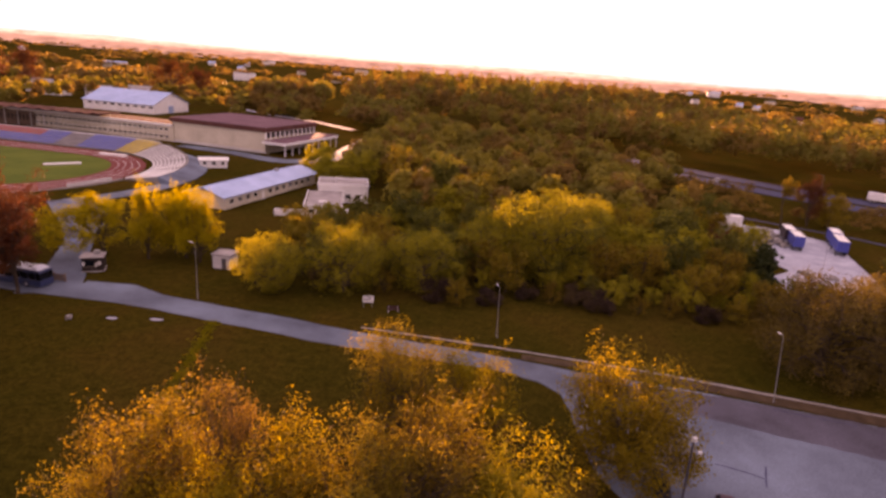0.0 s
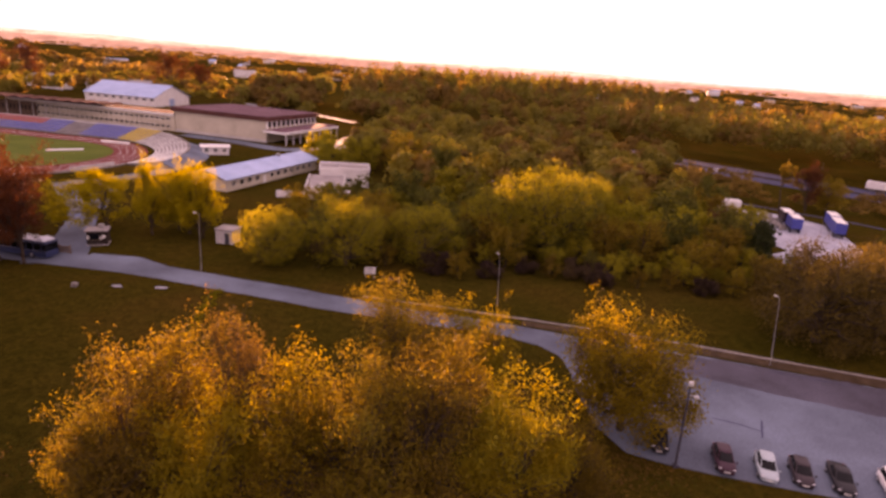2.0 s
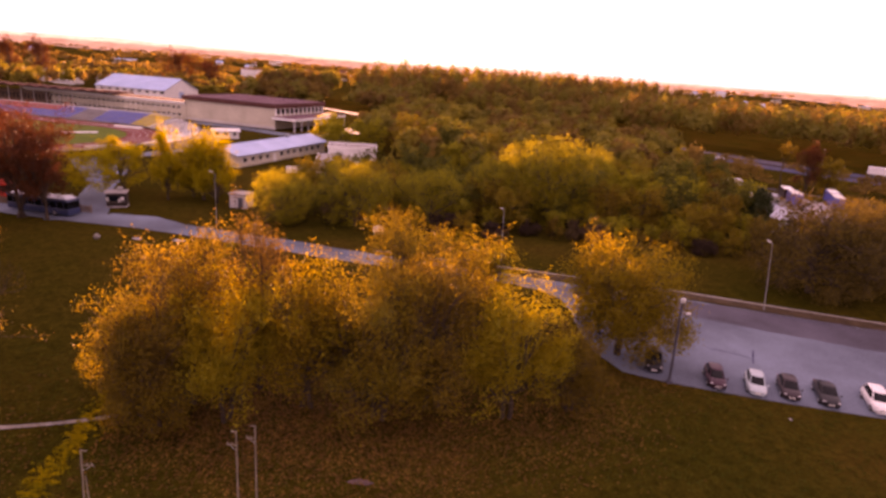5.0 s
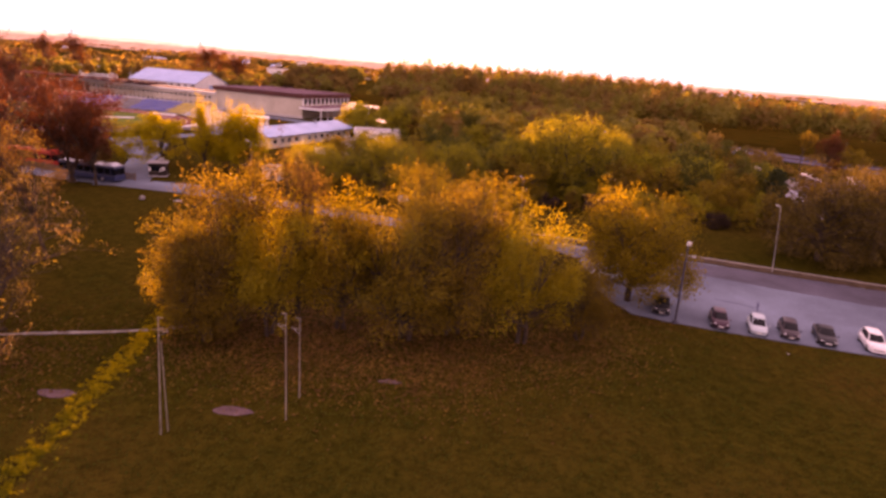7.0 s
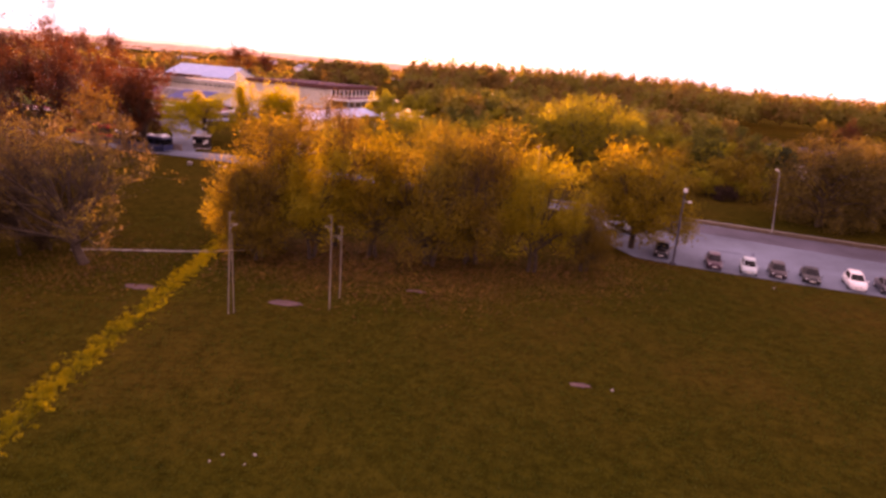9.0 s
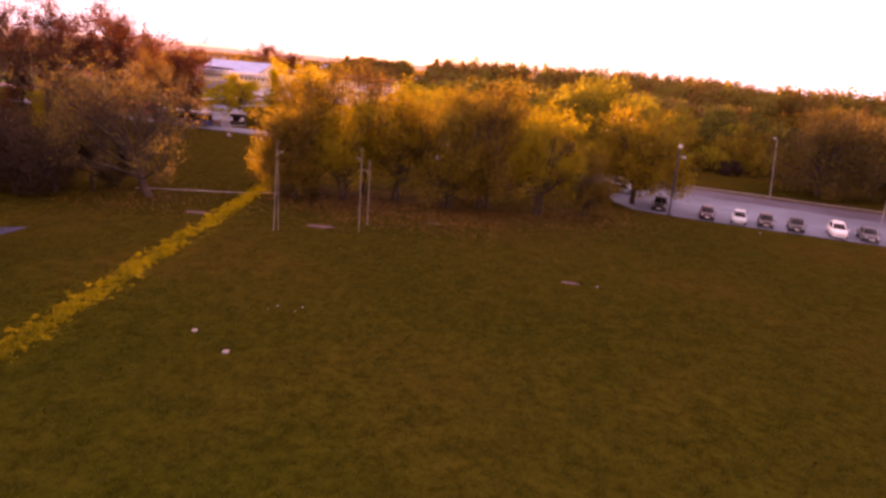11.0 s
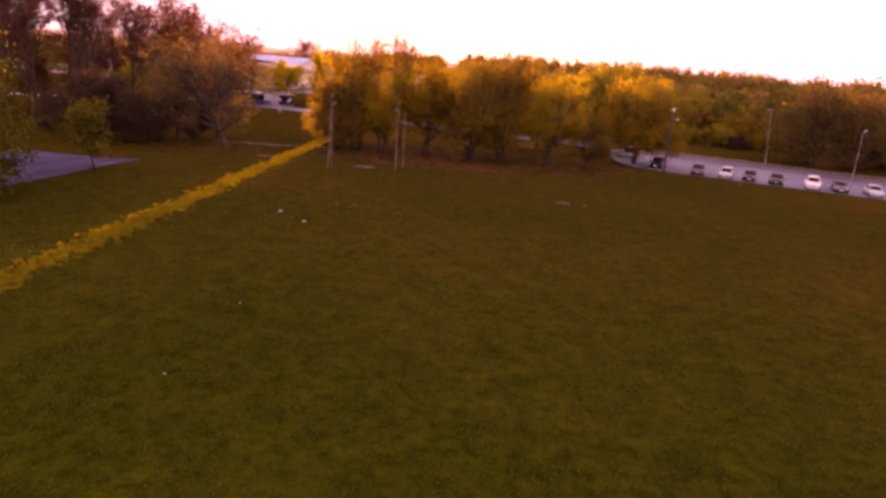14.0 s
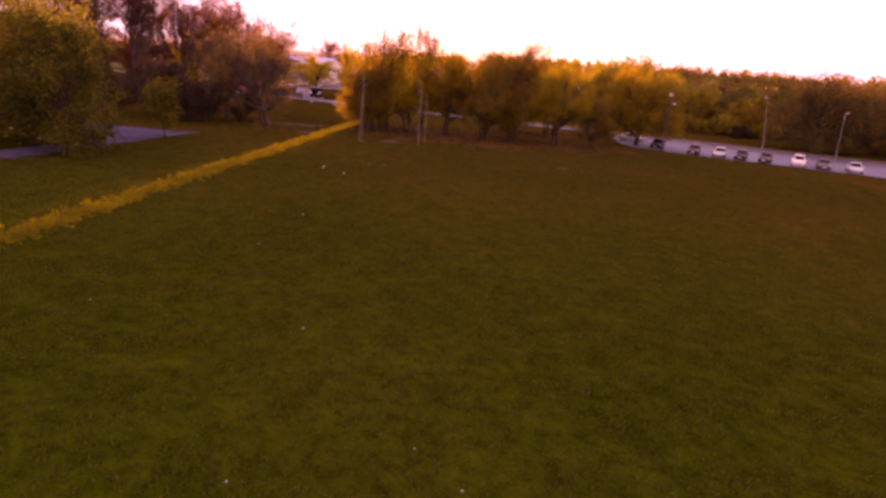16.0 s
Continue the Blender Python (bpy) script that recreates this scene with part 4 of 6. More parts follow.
def scatter(n, x0, x1, y0, y1, keep, h=(12, 18), r=(3.2, 5.2), rise=0.0):
    X, Y = rng.uniform(x0, x1, n), rng.uniform(y0, y1, n)
    # the land rises towards the back of the wood, so its crowns stand higher there
    return [(x, y, rng.uniform(*h) * (1 + rise * min(1, max(0, (y - 330) / 330))), rng.uniform(*r)) for x, y in zip(X, Y) if keep(x, y)]


def off_highway(x, y):
    return abs((x - 104) * 0.72 + (y - 267) * 0.69 - 6) > 21 or x > 260


def wood_one(x, y):
    return x > -34 + (y - 140) * 0.05 and (x < 66 + (y - 140) * 0.28) and (y > 190 or x > -14 or y > 176) and off_highway(x, y) and not (-40 < x < -10 and y < 172)


mid_a = scatter(800, -34, 140, 138, 420, wood_one, (9, 13.5), (3.4, 5.4), 1.0)
woods("woods", "autumn wood of brown and olive crowns", mid_a[::3], "w_olive", 31, 240, 1.05)
woods("woods", "autumn wood of brown and olive crowns", mid_a[1::3], "w_brown", 32, 240, 1.05)
woods("woods", "autumn wood of brown and olive crowns", mid_a[2::3], "w_green", 33, 240, 1.05)


def past_highway(x, y):
    return (x - 104) * 0.72 + (y - 267) * 0.69


right_w = scatter(1500, 90, 560, 170, 480, lambda x, y: past_highway(x, y) > 24 and x < 330 + (y - 170) * 0.8, (15.5, 24), (4.8, 8))
woods("woods", "dark autumn wood beyond the carriageway", right_w[::2], "w_green", 34, 110, 1.4)
woods("woods", "dark autumn wood beyond the carriageway", right_w[1::2], "w_brown", 35, 110, 1.4)
scrub = scatter(1500, 70, 260, 140, 300, lambda x, y: -70 < past_highway(x, y) < -22 and not (72 < x < 122 and y < 178) and noise.noise((x / 14, y / 14, 2.2)) > -0.12, (1.5, 6.0), (1.6, 3.4))
woods("scrub", "brown scrub between the yard and the carriageway", scrub, "w_brown", 46, 70, 0.65)
back_w = scatter(560, -110, 240, 420, 760, lambda x, y: x > -150 + (y - 300) * 0.25 and abs(x + 31.8 + 0.131 * (y - 90)) > 8, (12, 17), (4.5, 7.5), 1.25)
back_w += scatter(90, -128, -78, 400, 480, lambda x, y: x + 31.8 + 0.131 * (y - 90) < -7, (19, 23), (4.5, 6.5))
back_w += scatter(190, -118, -20, 322, 425, lambda x, y: abs(x + 31.8 + 0.131 * (y - 90)) > 7.5 and x < -34 + (y - 140) * 0.05 + 2, (11, 16), (4, 6.2), 0.5)
woods("woods", "wood on the far rise", back_w[::2], "w_brown", 36, 130, 1.6)
woods("woods", "wood on the far rise", back_w[1::2], "w_green", 37, 130, 1.6)
left_w = scatter(330, -420, -120, 385, 640, lambda x, y: y > 390 - (x + 120) * 0.1 and abs(x + 31.8 + 0.131 * (y - 90)) > 8, (7, 11), (4, 6)) + scatter(60, -380, -215, 300, 400, lambda x, y: True, (10, 15))
woods("woods", "trees behind the stadium", left_w[::2], "w_olive", 38, 130, 1.5)
woods("woods", "trees behind the stadium", left_w[1::2], "w_brown", 39, 130, 1.5)
far_w = []
for k in range(1500):
    a, d = rng.uniform(-0.85, 0.85), rng.uniform(650, 3000)
    x, y = d * math.sin(a), d * math.cos(a)
    if noise.noise((x / 240, y / 120, 7.7)) > -0.02:
        far = min(1, max(0, (math.hypot(x, y) - 700) / 1500))
        far_w.append((x, y, rng.uniform(10, 16), rng.uniform(8, 22), far * (10 + 22 * noise.noise((x / 700, y / 700, 3.1))) - 2))
woods("far_woods", "hazy distant woods and hedges", far_w, "w_brown", 40, 60, 4.0)


# ---- grass ----
def make_grass():
    rng = np.random.default_rng(9)
    n = 360000
    Y = -58 + 100 * rng.uniform(0, 1, n) ** 1.5
    X = rng.uniform(-36, 45, n)
    lot = (Y > 45 - 0.29 * (X - 20)) & (X > 17)
    X, Y = X[~lot], Y[~lot]
    grid = np.array([[noise.noise((i * 0.25, j * 0.25, 0)) for j in range(240)] for i in range(200)])
    clumpy = grid[((X + 40) * 2).astype(int) % 200, ((Y + 60) * 2).astype(int) % 240]
    keep = rng.uniform(-0.7, 0.5, len(X)) < clumpy
    X, Y = X[keep], Y[keep]
    n = len(X)
    hgt = rng.uniform(0.05, 0.14, n) * (1 + 0.5 * np.clip(clumpy[keep], 0, 1))
    az = rng.uniform(0, 6.283, n)
    dx, dy = np.cos(az) * 0.04, np.sin(az) * 0.04
    tx, ty = rng.normal(size=n) * 0.05, rng.normal(size=n) * 0.05
    z = np.zeros(n)
    V = np.stack([np.stack([X - dx, Y - dy, z], -1), np.stack([X + dx, Y + dy, z], -1), np.stack([X + tx, Y + ty, hgt], -1)], 1).reshape(-1, 3)
    return tagged(obj_np("grass", V, np.arange(3 * n).reshape(-1, 3), M["blade"]), "short tufted meadow grass", "grass", "", "stuff")


make_grass()


def make_sun_streak_grass():
    """Low-sun streak down the meadow, built as taller yellowed grass ragged at its edges."""
    rng = np.random.default_rng(10)
    m = 5200
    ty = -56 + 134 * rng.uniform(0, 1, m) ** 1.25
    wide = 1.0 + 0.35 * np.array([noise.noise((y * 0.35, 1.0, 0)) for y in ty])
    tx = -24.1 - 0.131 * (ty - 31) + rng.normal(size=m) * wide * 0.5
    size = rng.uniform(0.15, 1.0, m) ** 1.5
    of = rng.choice(m, 70000, p=size / size.sum())
    n = len(of)
    X, Y = tx[of] + rng.normal(size=n) * 0.10, ty[of] + rng.normal(size=n) * 0.09
    k = size[of]
    hgt = rng.uniform(0.08, 0.24, n) * (0.5 + 0.8 * k)
    az = rng.uniform(0, 6.283, n)
    dx, dy = np.cos(az) * 0.03, np.sin(az) * 0.03
    tx, ty = rng.normal(size=n) * 0.09, rng.normal(size=n) * 0.09
    z = np.zeros(n)
    V = np.stack([np.stack([X - dx, Y - dy, z], -1), np.stack([X + dx, Y + dy, z], -1), np.stack([X + tx, Y + ty, hgt], -1)], 1).reshape(-1, 3)
    return tagged(obj_np("tall_grass", V, np.arange(3 * n).reshape(-1, 3), M["dry"]), "streak of low sun shown by a band of taller yellow grass tufts", "grass", "", "stuff")


make_sun_streak_grass()


def make_litter():
    """Fallen leaves on the grass under and before the meadow trees."""
    rng = np.random.default_rng(12)
    feet = np.array([(-18.3, 34), (-14, 32), (-12.3, 35.5), (-8.6, 34.8), (-3.2, 33), (1.4, 36), (8.6, 34.6), (-1.5, 51.5), (5.6, 52), (20.5, 47.0), (-19, 30.2), (13.4, 37.2), (-32.3, 23.5), (-9, 28), (0, 29)])
    of = rng.integers(0, len(feet), 34000)
    n = len(of)
    C = np.zeros((n, 3))
    C[:, :2] = feet[of] + rng.normal(size=(n, 2)) * np.array([3.6, 3.9])
    C[:, 2] = rng.uniform(0.03, 0.10, n)
    keep = (np.abs(C[:, 0] + 24.1 + 0.131 * (C[:, 1] - 31)) > 1.6) & ~((C[:, 0] > 17.5) & (C[:, 1] > 44.5 - 0.29 * (C[:, 0] - 20)))
    C = C[keep]
    V, F = leaf_quads(rng, C, 0.13, 0.75, 1.4, np.tile(np.array([0.0, 0.0, 1.0]), (len(C), 1)))
    V[:, 2] = np.maximum(V[:, 2], 0.012)
    return tagged(obj_np("fallen_leaves", V, F, M["litter"]), "brown fallen leaves strewn under the meadow trees", "leaves", "", "stuff")


make_litter()


# ---- buildings ----
def pane_row(parent, proto, spots, name="window"):
    """The same window at several places of a wall: poses in the wall's own axes."""
    for k, m in enumerate(spots):
        if k == 0:
            proto.matrix_basis = m
        else:
            c = shared(name, proto, parent, m)
            for ch in proto.children:
                shared(ch.name.split(".")[0], ch, c, ch.matrix_basis.copy())


def window(parent, w, h, frame_mat="white"):
    """A window 12 cm deep, facing local -y: frame, and a pane set back in it."""
    f = part("window", boxes((-w / 2, -w / 2 + 0.08, -0.05, 0.07, 0, h), (w / 2 - 0.08, w / 2, -0.05, 0.07, 0, h), (-w / 2 + 0.08, w / 2 - 0.08, -0.05, 0.07, 0, 0.08),
                             (-w / 2 + 0.08, w / 2 - 0.08, -0.05, 0.07, h - 0.08, h), (-0.03, 0.03, -0.045, 0.06, 0.08, h - 0.08)), frame_mat, parent)
    part("pane", boxes((-w / 2 + 0.08, w / 2 - 0.08, -0.015, 0.02, 0.08, h - 0.08)), "glass", f)
    return f


def gable_roof(x0, x1, y0, y1, eave, ridge, over=0.5, thick=0.18, along="x"):
    bm = bmesh.new()
    ym = (y0 + y1) / 2
    prof = [(y0 - over, eave - over * (ridge - eave) / (ym - y0)), (ym, ridge), (y1 + over, eave - over * (ridge - eave) / (ym - y0))]
    prof += [(y, z - thick) for y, z in prof[::-1]]
    a = [bm.verts.new((x0 - over, y, z)) for y, z in prof]
    b = [bm.verts.new((x1 + over, y, z)) for y, z in prof]
    n = len(prof)
    for i in range(n):
        bm.faces.new((a[i], a[(i + 1) % n], b[(i + 1) % n], b[i]))
    for s in (a, b):
        bm.faces.new((s[0], s[1], s[4], s[5]))
        bm.faces.new((s[1], s[2], s[3], s[4]))
    return bm


def gable_walls(x0, x1, y0, y1, eave, ridge):
    """Four walls, 0.3 m thick, with gables."""
    bm = boxes((x0, x1, y0, y0 + 0.3, 0, eave), (x0, x1, y1 - 0.3, y1, 0, eave))
    ym = (y0 + y1) / 2
    for xa, xb in ((x0, x0 + 0.3), (x1 - 0.3, x1)):
        prof = [(y0 + 0.3, 0), (y1 - 0.3, 0), (y1 - 0.3, eave), (ym, ridge - 0.2), (y0 + 0.3, eave)]
        a = [bm.verts.new((xa, y, z)) for y, z in prof]
        b = [bm.verts.new((xb, y, z)) for y, z in prof]
        for i in range(5):
            bm.faces.new((a[i], a[(i + 1) % 5], b[(i + 1) % 5], b[i]))
        bm.faces.new(a)
        bm.faces.new(b[::-1])
    return bm


def sports_hall():
    t = thing("sports_hall", "large cream sports hall with a flat red-brown roof", "building", pose(-68.6, 233.3, 0, 0, 0, -18) @ Matrix.Diagonal((1.09, 0.85, 1, 1)))
    part("wall", boxes((-41, 0, 0, 0.4, 0, 8.3), (-41, 0, 43.6, 44, 0, 8.3), (-41, -40.6, 0.4, 43.6, 0, 8.3), (-0.4, 0, 0.4, 43.6, 0, 8.3)), "plaster", t)
    part("fascia", boxes((-41.8, 0.8, -0.8, -0.3, 8.3, 9.9), (-41.8, 0.8, 44.3, 44.8, 8.3, 9.9), (-41.8, -41.3, -0.3, 44.3, 8.3, 9.9), (0.3, 0.8, -0.3, 44.3, 8.3, 9.9)), "roof_brown", t, "red-brown roof edge")
    roof = part("roof", boxes((-41.2, 0.2, -0.2, 44.2, 8.3, 10.1)), "roof_pink", t, "flat faded red roof")
    for i in range(6):
        part("roof_seam", boxes((-41.1, 0.1, 3 + i * 7.5, 3.25 + i * 7.5, 10.1, 10.2)), "roof_pink", roof)
    pier = part("pier", boxes((0, 0.5, -0.3, 0.3, 5.4, 8.3)), "white", t)
    for i in range(1, 12):
        shared("pier", pier, t, pose(0, 3.9 * i, 0))
    glass = part("window", boxes((0.02, 0.1, 0.5, 3.4, 6.0, 7.9)), "glass", t)
    for i in range(1, 11):
        shared("window", glass, t, pose(0, 3.9 * i, 0))
    can = part("canopy", boxes((0.05, 10, -3, 46, 4.2, 5.1)), "white", t, "long white terrace canopy")
    post = part("post", boxes((9.2, 9.6, -2.6, -2.2, 0, 4.2)), "concrete", t)
    for i in range(1, 9):
        shared("post", post, t, pose(0, 6 * i, 0))
    part("plinth", boxes((-41.2, 0.2, -0.25, -0.01, 0, 0.9)), "concrete", t)
    part("parapet", boxes((0.6, 9.6, -2.8, 45.8, 5.1, 5.3)), "roof_pink", t)


sports_hall()


def stand_building():
    t = thing("clubhouse", "long low cream clubhouse with two bands of windows", "building", pose(-71.3, 233.6, 0, 0, 0, -14))
    part("wall", boxes((-126, -41.1, 3, 3.4, 0, 6.6), (-126, -41.1, 15.6, 16, 0, 6.6), (-126, -125.6, 3.4, 15.6, 0, 6.6)), "plaster", t)
    part("roof", boxes((-126.5, -41.1, 2.5, 16.5, 6.6, 7.1)), "roof_brown", t, "flat dark brown roof")
    part("cornice", boxes((-126.6, -41.1, 2.35, 2.5, 6.3, 7.2)), "white", t)
    w = window(t, 1.7, 1.1)
    pane_row(t, w, [pose(-123.5 + 2.55 * i, 2.95, z) for z in (4.3, 1.3) for i in range(32)])


stand_building()


def stand_roof():
    t = thing("grandstand_roof", "long wavy brown grandstand roof on columns", "roof", pose(-142.0, 255.0, -1.2, 0, 0, 174))
    n = 29
    bm = bmesh.new()
    rows = []
    for i in range(n * 4 + 1):
        x = i * 0.75
        z = 9.5 + 0.32 * math.sin(x * 2 * math.pi / 6.0)
        rows.append([bm.verts.new((x, y, zz)) for y, zz in ((-9, z), (7, z + 0.6), (7, z + 0.35), (-9, z - 0.5))])
    for a, b in zip(rows, rows[1:]):
        for k in range(4):
            bm.faces.new((a[k], a[(k + 1) % 4], b[(k + 1) % 4], b[k]))
    bm.faces.new(rows[0])
    bm.faces.new(rows[-1][::-1])
    part("roof", bm, "roof_brown", t)
    bm = bmesh.new()
    tube(bm, (1, -3.0, 1.2), (1, -3.0, 9.0), 0.2, 0.18, 8)
    post = part("column", bm, "concrete", t)
    for i in range(1, 14):
        shared("column", post, t, pose(6.2 * i, 0, 0))
    # the brown here puts the roof's shade into the wall colour
    part("back_wall", boxes((0, 74, -4.9, -4.6, 1.2, 7.2)), "fence", t, "wall coloured dark to stand for the shade under the roof")
    slit = part("window", boxes((1.2, 1.9, -4.6, -4.56, 3.6, 5.6)), "glass", t)
    for i in range(1, 40):
        shared("window", slit, t, pose(1.8 * i, 0, 0))


stand_roof()
CX, CY = -129.5, 174.0                 # the middle of the running track's bend
AX = Vector((-0.985, 0.17, 0))         # the way of its straights


def oval(R, n=40):
    """Half a ring round the bend, with straights that run off along AX in steps of 10 m."""
    side = Vector((-AX.y, AX.x, 0))
    pts = []
    for i in range(n + 1):
        a = -math.pi / 2 + math.pi * i / n
        d = -AX * math.cos(a) - side * math.sin(a)
        pts.append(Vector((CX, CY, 0)) + d * R)
    return [pts[0] + AX * (10 * k) for k in range(11, 0, -1)] + pts + [pts[-1] + AX * (10 * k) for k in range(1, 12)]


def oval_band(r0, r1, z0, z1, i0=0, i1=62, outer=None):
    """A band round the bend; outer is the height of its far edge where that differs."""
    a, b = oval(r0), oval(r1)
    bm = bmesh.new()
    rows = []
    for p, q in list(zip(a, b))[i0:i1 + 1]:
        rows.append([bm.verts.new((p.x, p.y, z0)), bm.verts.new((p.x, p.y, z1)), bm.verts.new((q.x, q.y, z1 if outer is None else outer)), bm.verts.new((q.x, q.y, z0))])
    for r, s in zip(rows, rows[1:]):
        for k in range(3):
            bm.faces.new((r[k], r[k + 1], s[k + 1], s[k]))
    bm.faces.new(rows[0])
    bm.faces.new(rows[-1][::-1])
    return bm


def stadium():
    tagged(part("pitch", prism([(p.x, p.y) for p in oval(28.5)], -0.2, 0.03), "field"), "green turf pitch inside the running track", "pitch", "", "structure")
    tagged(part("running_track", oval_band(28.55, 38.5, -0.2, 0.05), "tartan"), "red running track round the pitch", "running track", "", "structure")
    for r in (30.5, 32.5, 34.5, 36.5):
        tagged(part("lane_line", oval_band(r, r + 0.12, 0, 0.06), "white"), "white lane line on the running track", "lane line", "lane lines", "structure")
    tagged(part("stand_walk", oval_band(51.6, 57.0, -0.2, 0.06, 24, 62), "asphalt"), "asphalt walk behind the curved stand", "walk", "", "structure")
    tagged(part("track_kerb", oval_band(39.5, 40.3, -0.2, 0.35, 5, 31), "kerb"), "low concrete kerb round the running track", "kerb", "", "structure")
    t = thing("grandstand", "curved concrete grandstand with red, blue and yellow seats", "grandstand")
    for r in range(9):
        part("tier", oval_band(40.6 + 1.15 * r, 41.75 + 1.15 * r - 0.003, 0, 0.5 + 0.36 * r, 46, 62), "terrace", t)
        for i0, i1, m in ((46, 49, "seat_yellow"), (49, 52, "seat_blue"), (53, 54, "seat_blue"), (54, 57, "seat_blue" if r < 5 else "seat_red"), (57, 61, "seat_red")):
            part("bench_seat", oval_band(40.9 + 1.15 * r, 41.5 + 1.15 * r, 0.5 + 0.36 * r - 0.01, 0.74 + 0.36 * r, i0, i1), m, t)
        # the bare terraces come down step by step round the bend
        for i0, i1, rise in ((31, 35, 0.16), (35, 39, 0.20), (39, 42, 0.25), (42, 44, 0.29), (44, 46, 0.33)):
            part("tier", oval_band(40.6 + 1.15 * r, 41.75 + 1.15 * r - 0.003, 0, 0.4 + rise * r, i0, i1), "terrace", t)
            part("bench_step", oval_band(40.62 + 1.15 * r, 41.0 + 1.15 * r, 0.39 + rise * r, 0.56 + rise * r, i0, i1), "white", t)
    part("rear_wall", oval_band(50.96, 51.25, 0, 3.9, 46, 62), "concrete", t)
    for i0, i1, z in ((31, 35, 1.95), (35, 39, 2.3), (39, 42, 2.7), (42, 44, 3.0), (44, 46, 3.4)):
        part("rear_kerb", oval_band(50.96, 51.25, 0, z, i0, i1), "kerb", t)
    tagged(part("stand_bank", oval_band(51.27, 57.0, -0.2, 2.0, 31, 46, 0.1), "asphalt"), "asphalt-covered bank falling away behind the curved terraces", "bank", "", "structure")
    for k in range(12):
        x, y = -96.9 + k * 0.42, 153.0 + k * 1.05
        b = thing("banner_board", "white sponsor board by the track with unreadable grey bars", "board", pose(x, y, 0, 0, 0, 62), "boards by the track")
        part("panel", boxes((-0.5, 0.5, -0.03, 0.03, 0.06, 0.95)), "white", b)
        part("bar", boxes((-0.32, 0.32, -0.045, -0.03, 0.4, 0.6)), "black", b)
    m = thing("long_jump_mat", "long white mat on the pitch", "mat", pose(-117.2, 183.0, 0.03, 0, 0, 40))
    part("mat", boxes((-5, 5, -0.9, 0.9, 0, 0.3), bevel=0.05), "white", m)
    m = thing("cover_sheet", "low white cover beside the stand", "cover", pose(-113, 204.6, 0, 0, 0, -8))
    part("sheet", boxes((-5, 5, -0.8, 0.8, 0.0, 0.55), bevel=0.06), "white", m)


stadium()


def steel_hall():
    t = thing("warehouse", "pale blue steel-roofed warehouse with a low gable", "building", pose(-210.3, 352.9, 0, 0, 0, -12) @ Matrix.Diagonal((1.1, 0.89, 1, 1)))
    part("wall", gable_walls(0, 42, 0, 36, 5.4, 11.6), "white", t)
    roof = part("roof", gable_roof(0, 42, 0, 36, 5.4, 11.8, 0.7), "roof_steel", t, "pale blue steel roof")
    for i in range(13):
        bm = bmesh.new()
        for s in (0, 1):
            p, q = (3.3 * i + 1, -0.4, 5.42) if s == 0 else (3.3 * i + 1, 36.4, 5.42), (3.3 * i + 1, 18, 11.86)
            tube(bm, p, q, 0.05, 0.05, 4)
        part("roof_rib", bm, "roof_steel", roof)
    part("door", boxes((41.98, 42.08, 15, 20, 0, 4.2)), "roof_steel", t)
    w = window(t, 2.4, 1.2)
    pane_row(t, w, [pose(4 + 4.6 * i, -0.05, 3.2) for i in range(9)])


steel_hall()


def shed():
    t = thing("long_shed", "long cream single-storey building with a blue-grey roof", "building", pose(-51.4, 141.2, 0, 0, 0, 72) @ Matrix.Diagonal((1.2, 0.95, 1, 1)))
    part("wall", gable_walls(0, 36, 0, 12, 3.3, 4.9), "plaster", t)
    roof = part("roof", gable_roof(0, 36, 0, 12, 3.4, 5.1, 0.8, 0.2), "roof_steel", t, "blue-grey sheet roof")
    part("vent", boxes((25, 26, 5.4, 6.2, 5.0, 5.7)), "galv", roof)
    for i in range(17):
        bm = bmesh.new()
        for p in ((2.1 * i + 0.6, -0.7, 3.22), (2.1 * i + 0.6, 12.7, 3.22)):
            tube(bm, p, (2.1 * i + 0.6, 6, 5.12), 0.035, 0.035, 4)
        part("roof_rib", bm, "roof_steel", roof)
    w = window(t, 1.3, 1.3)
    pane_row(t, w, [pose(2.2 + 2.75 * i, -0.05, 1.1) for i in range(12) if i != 4])
    part("door", boxes((12.6, 13.7, -0.08, -0.01, 0, 2.2)), "white", t)


shed()


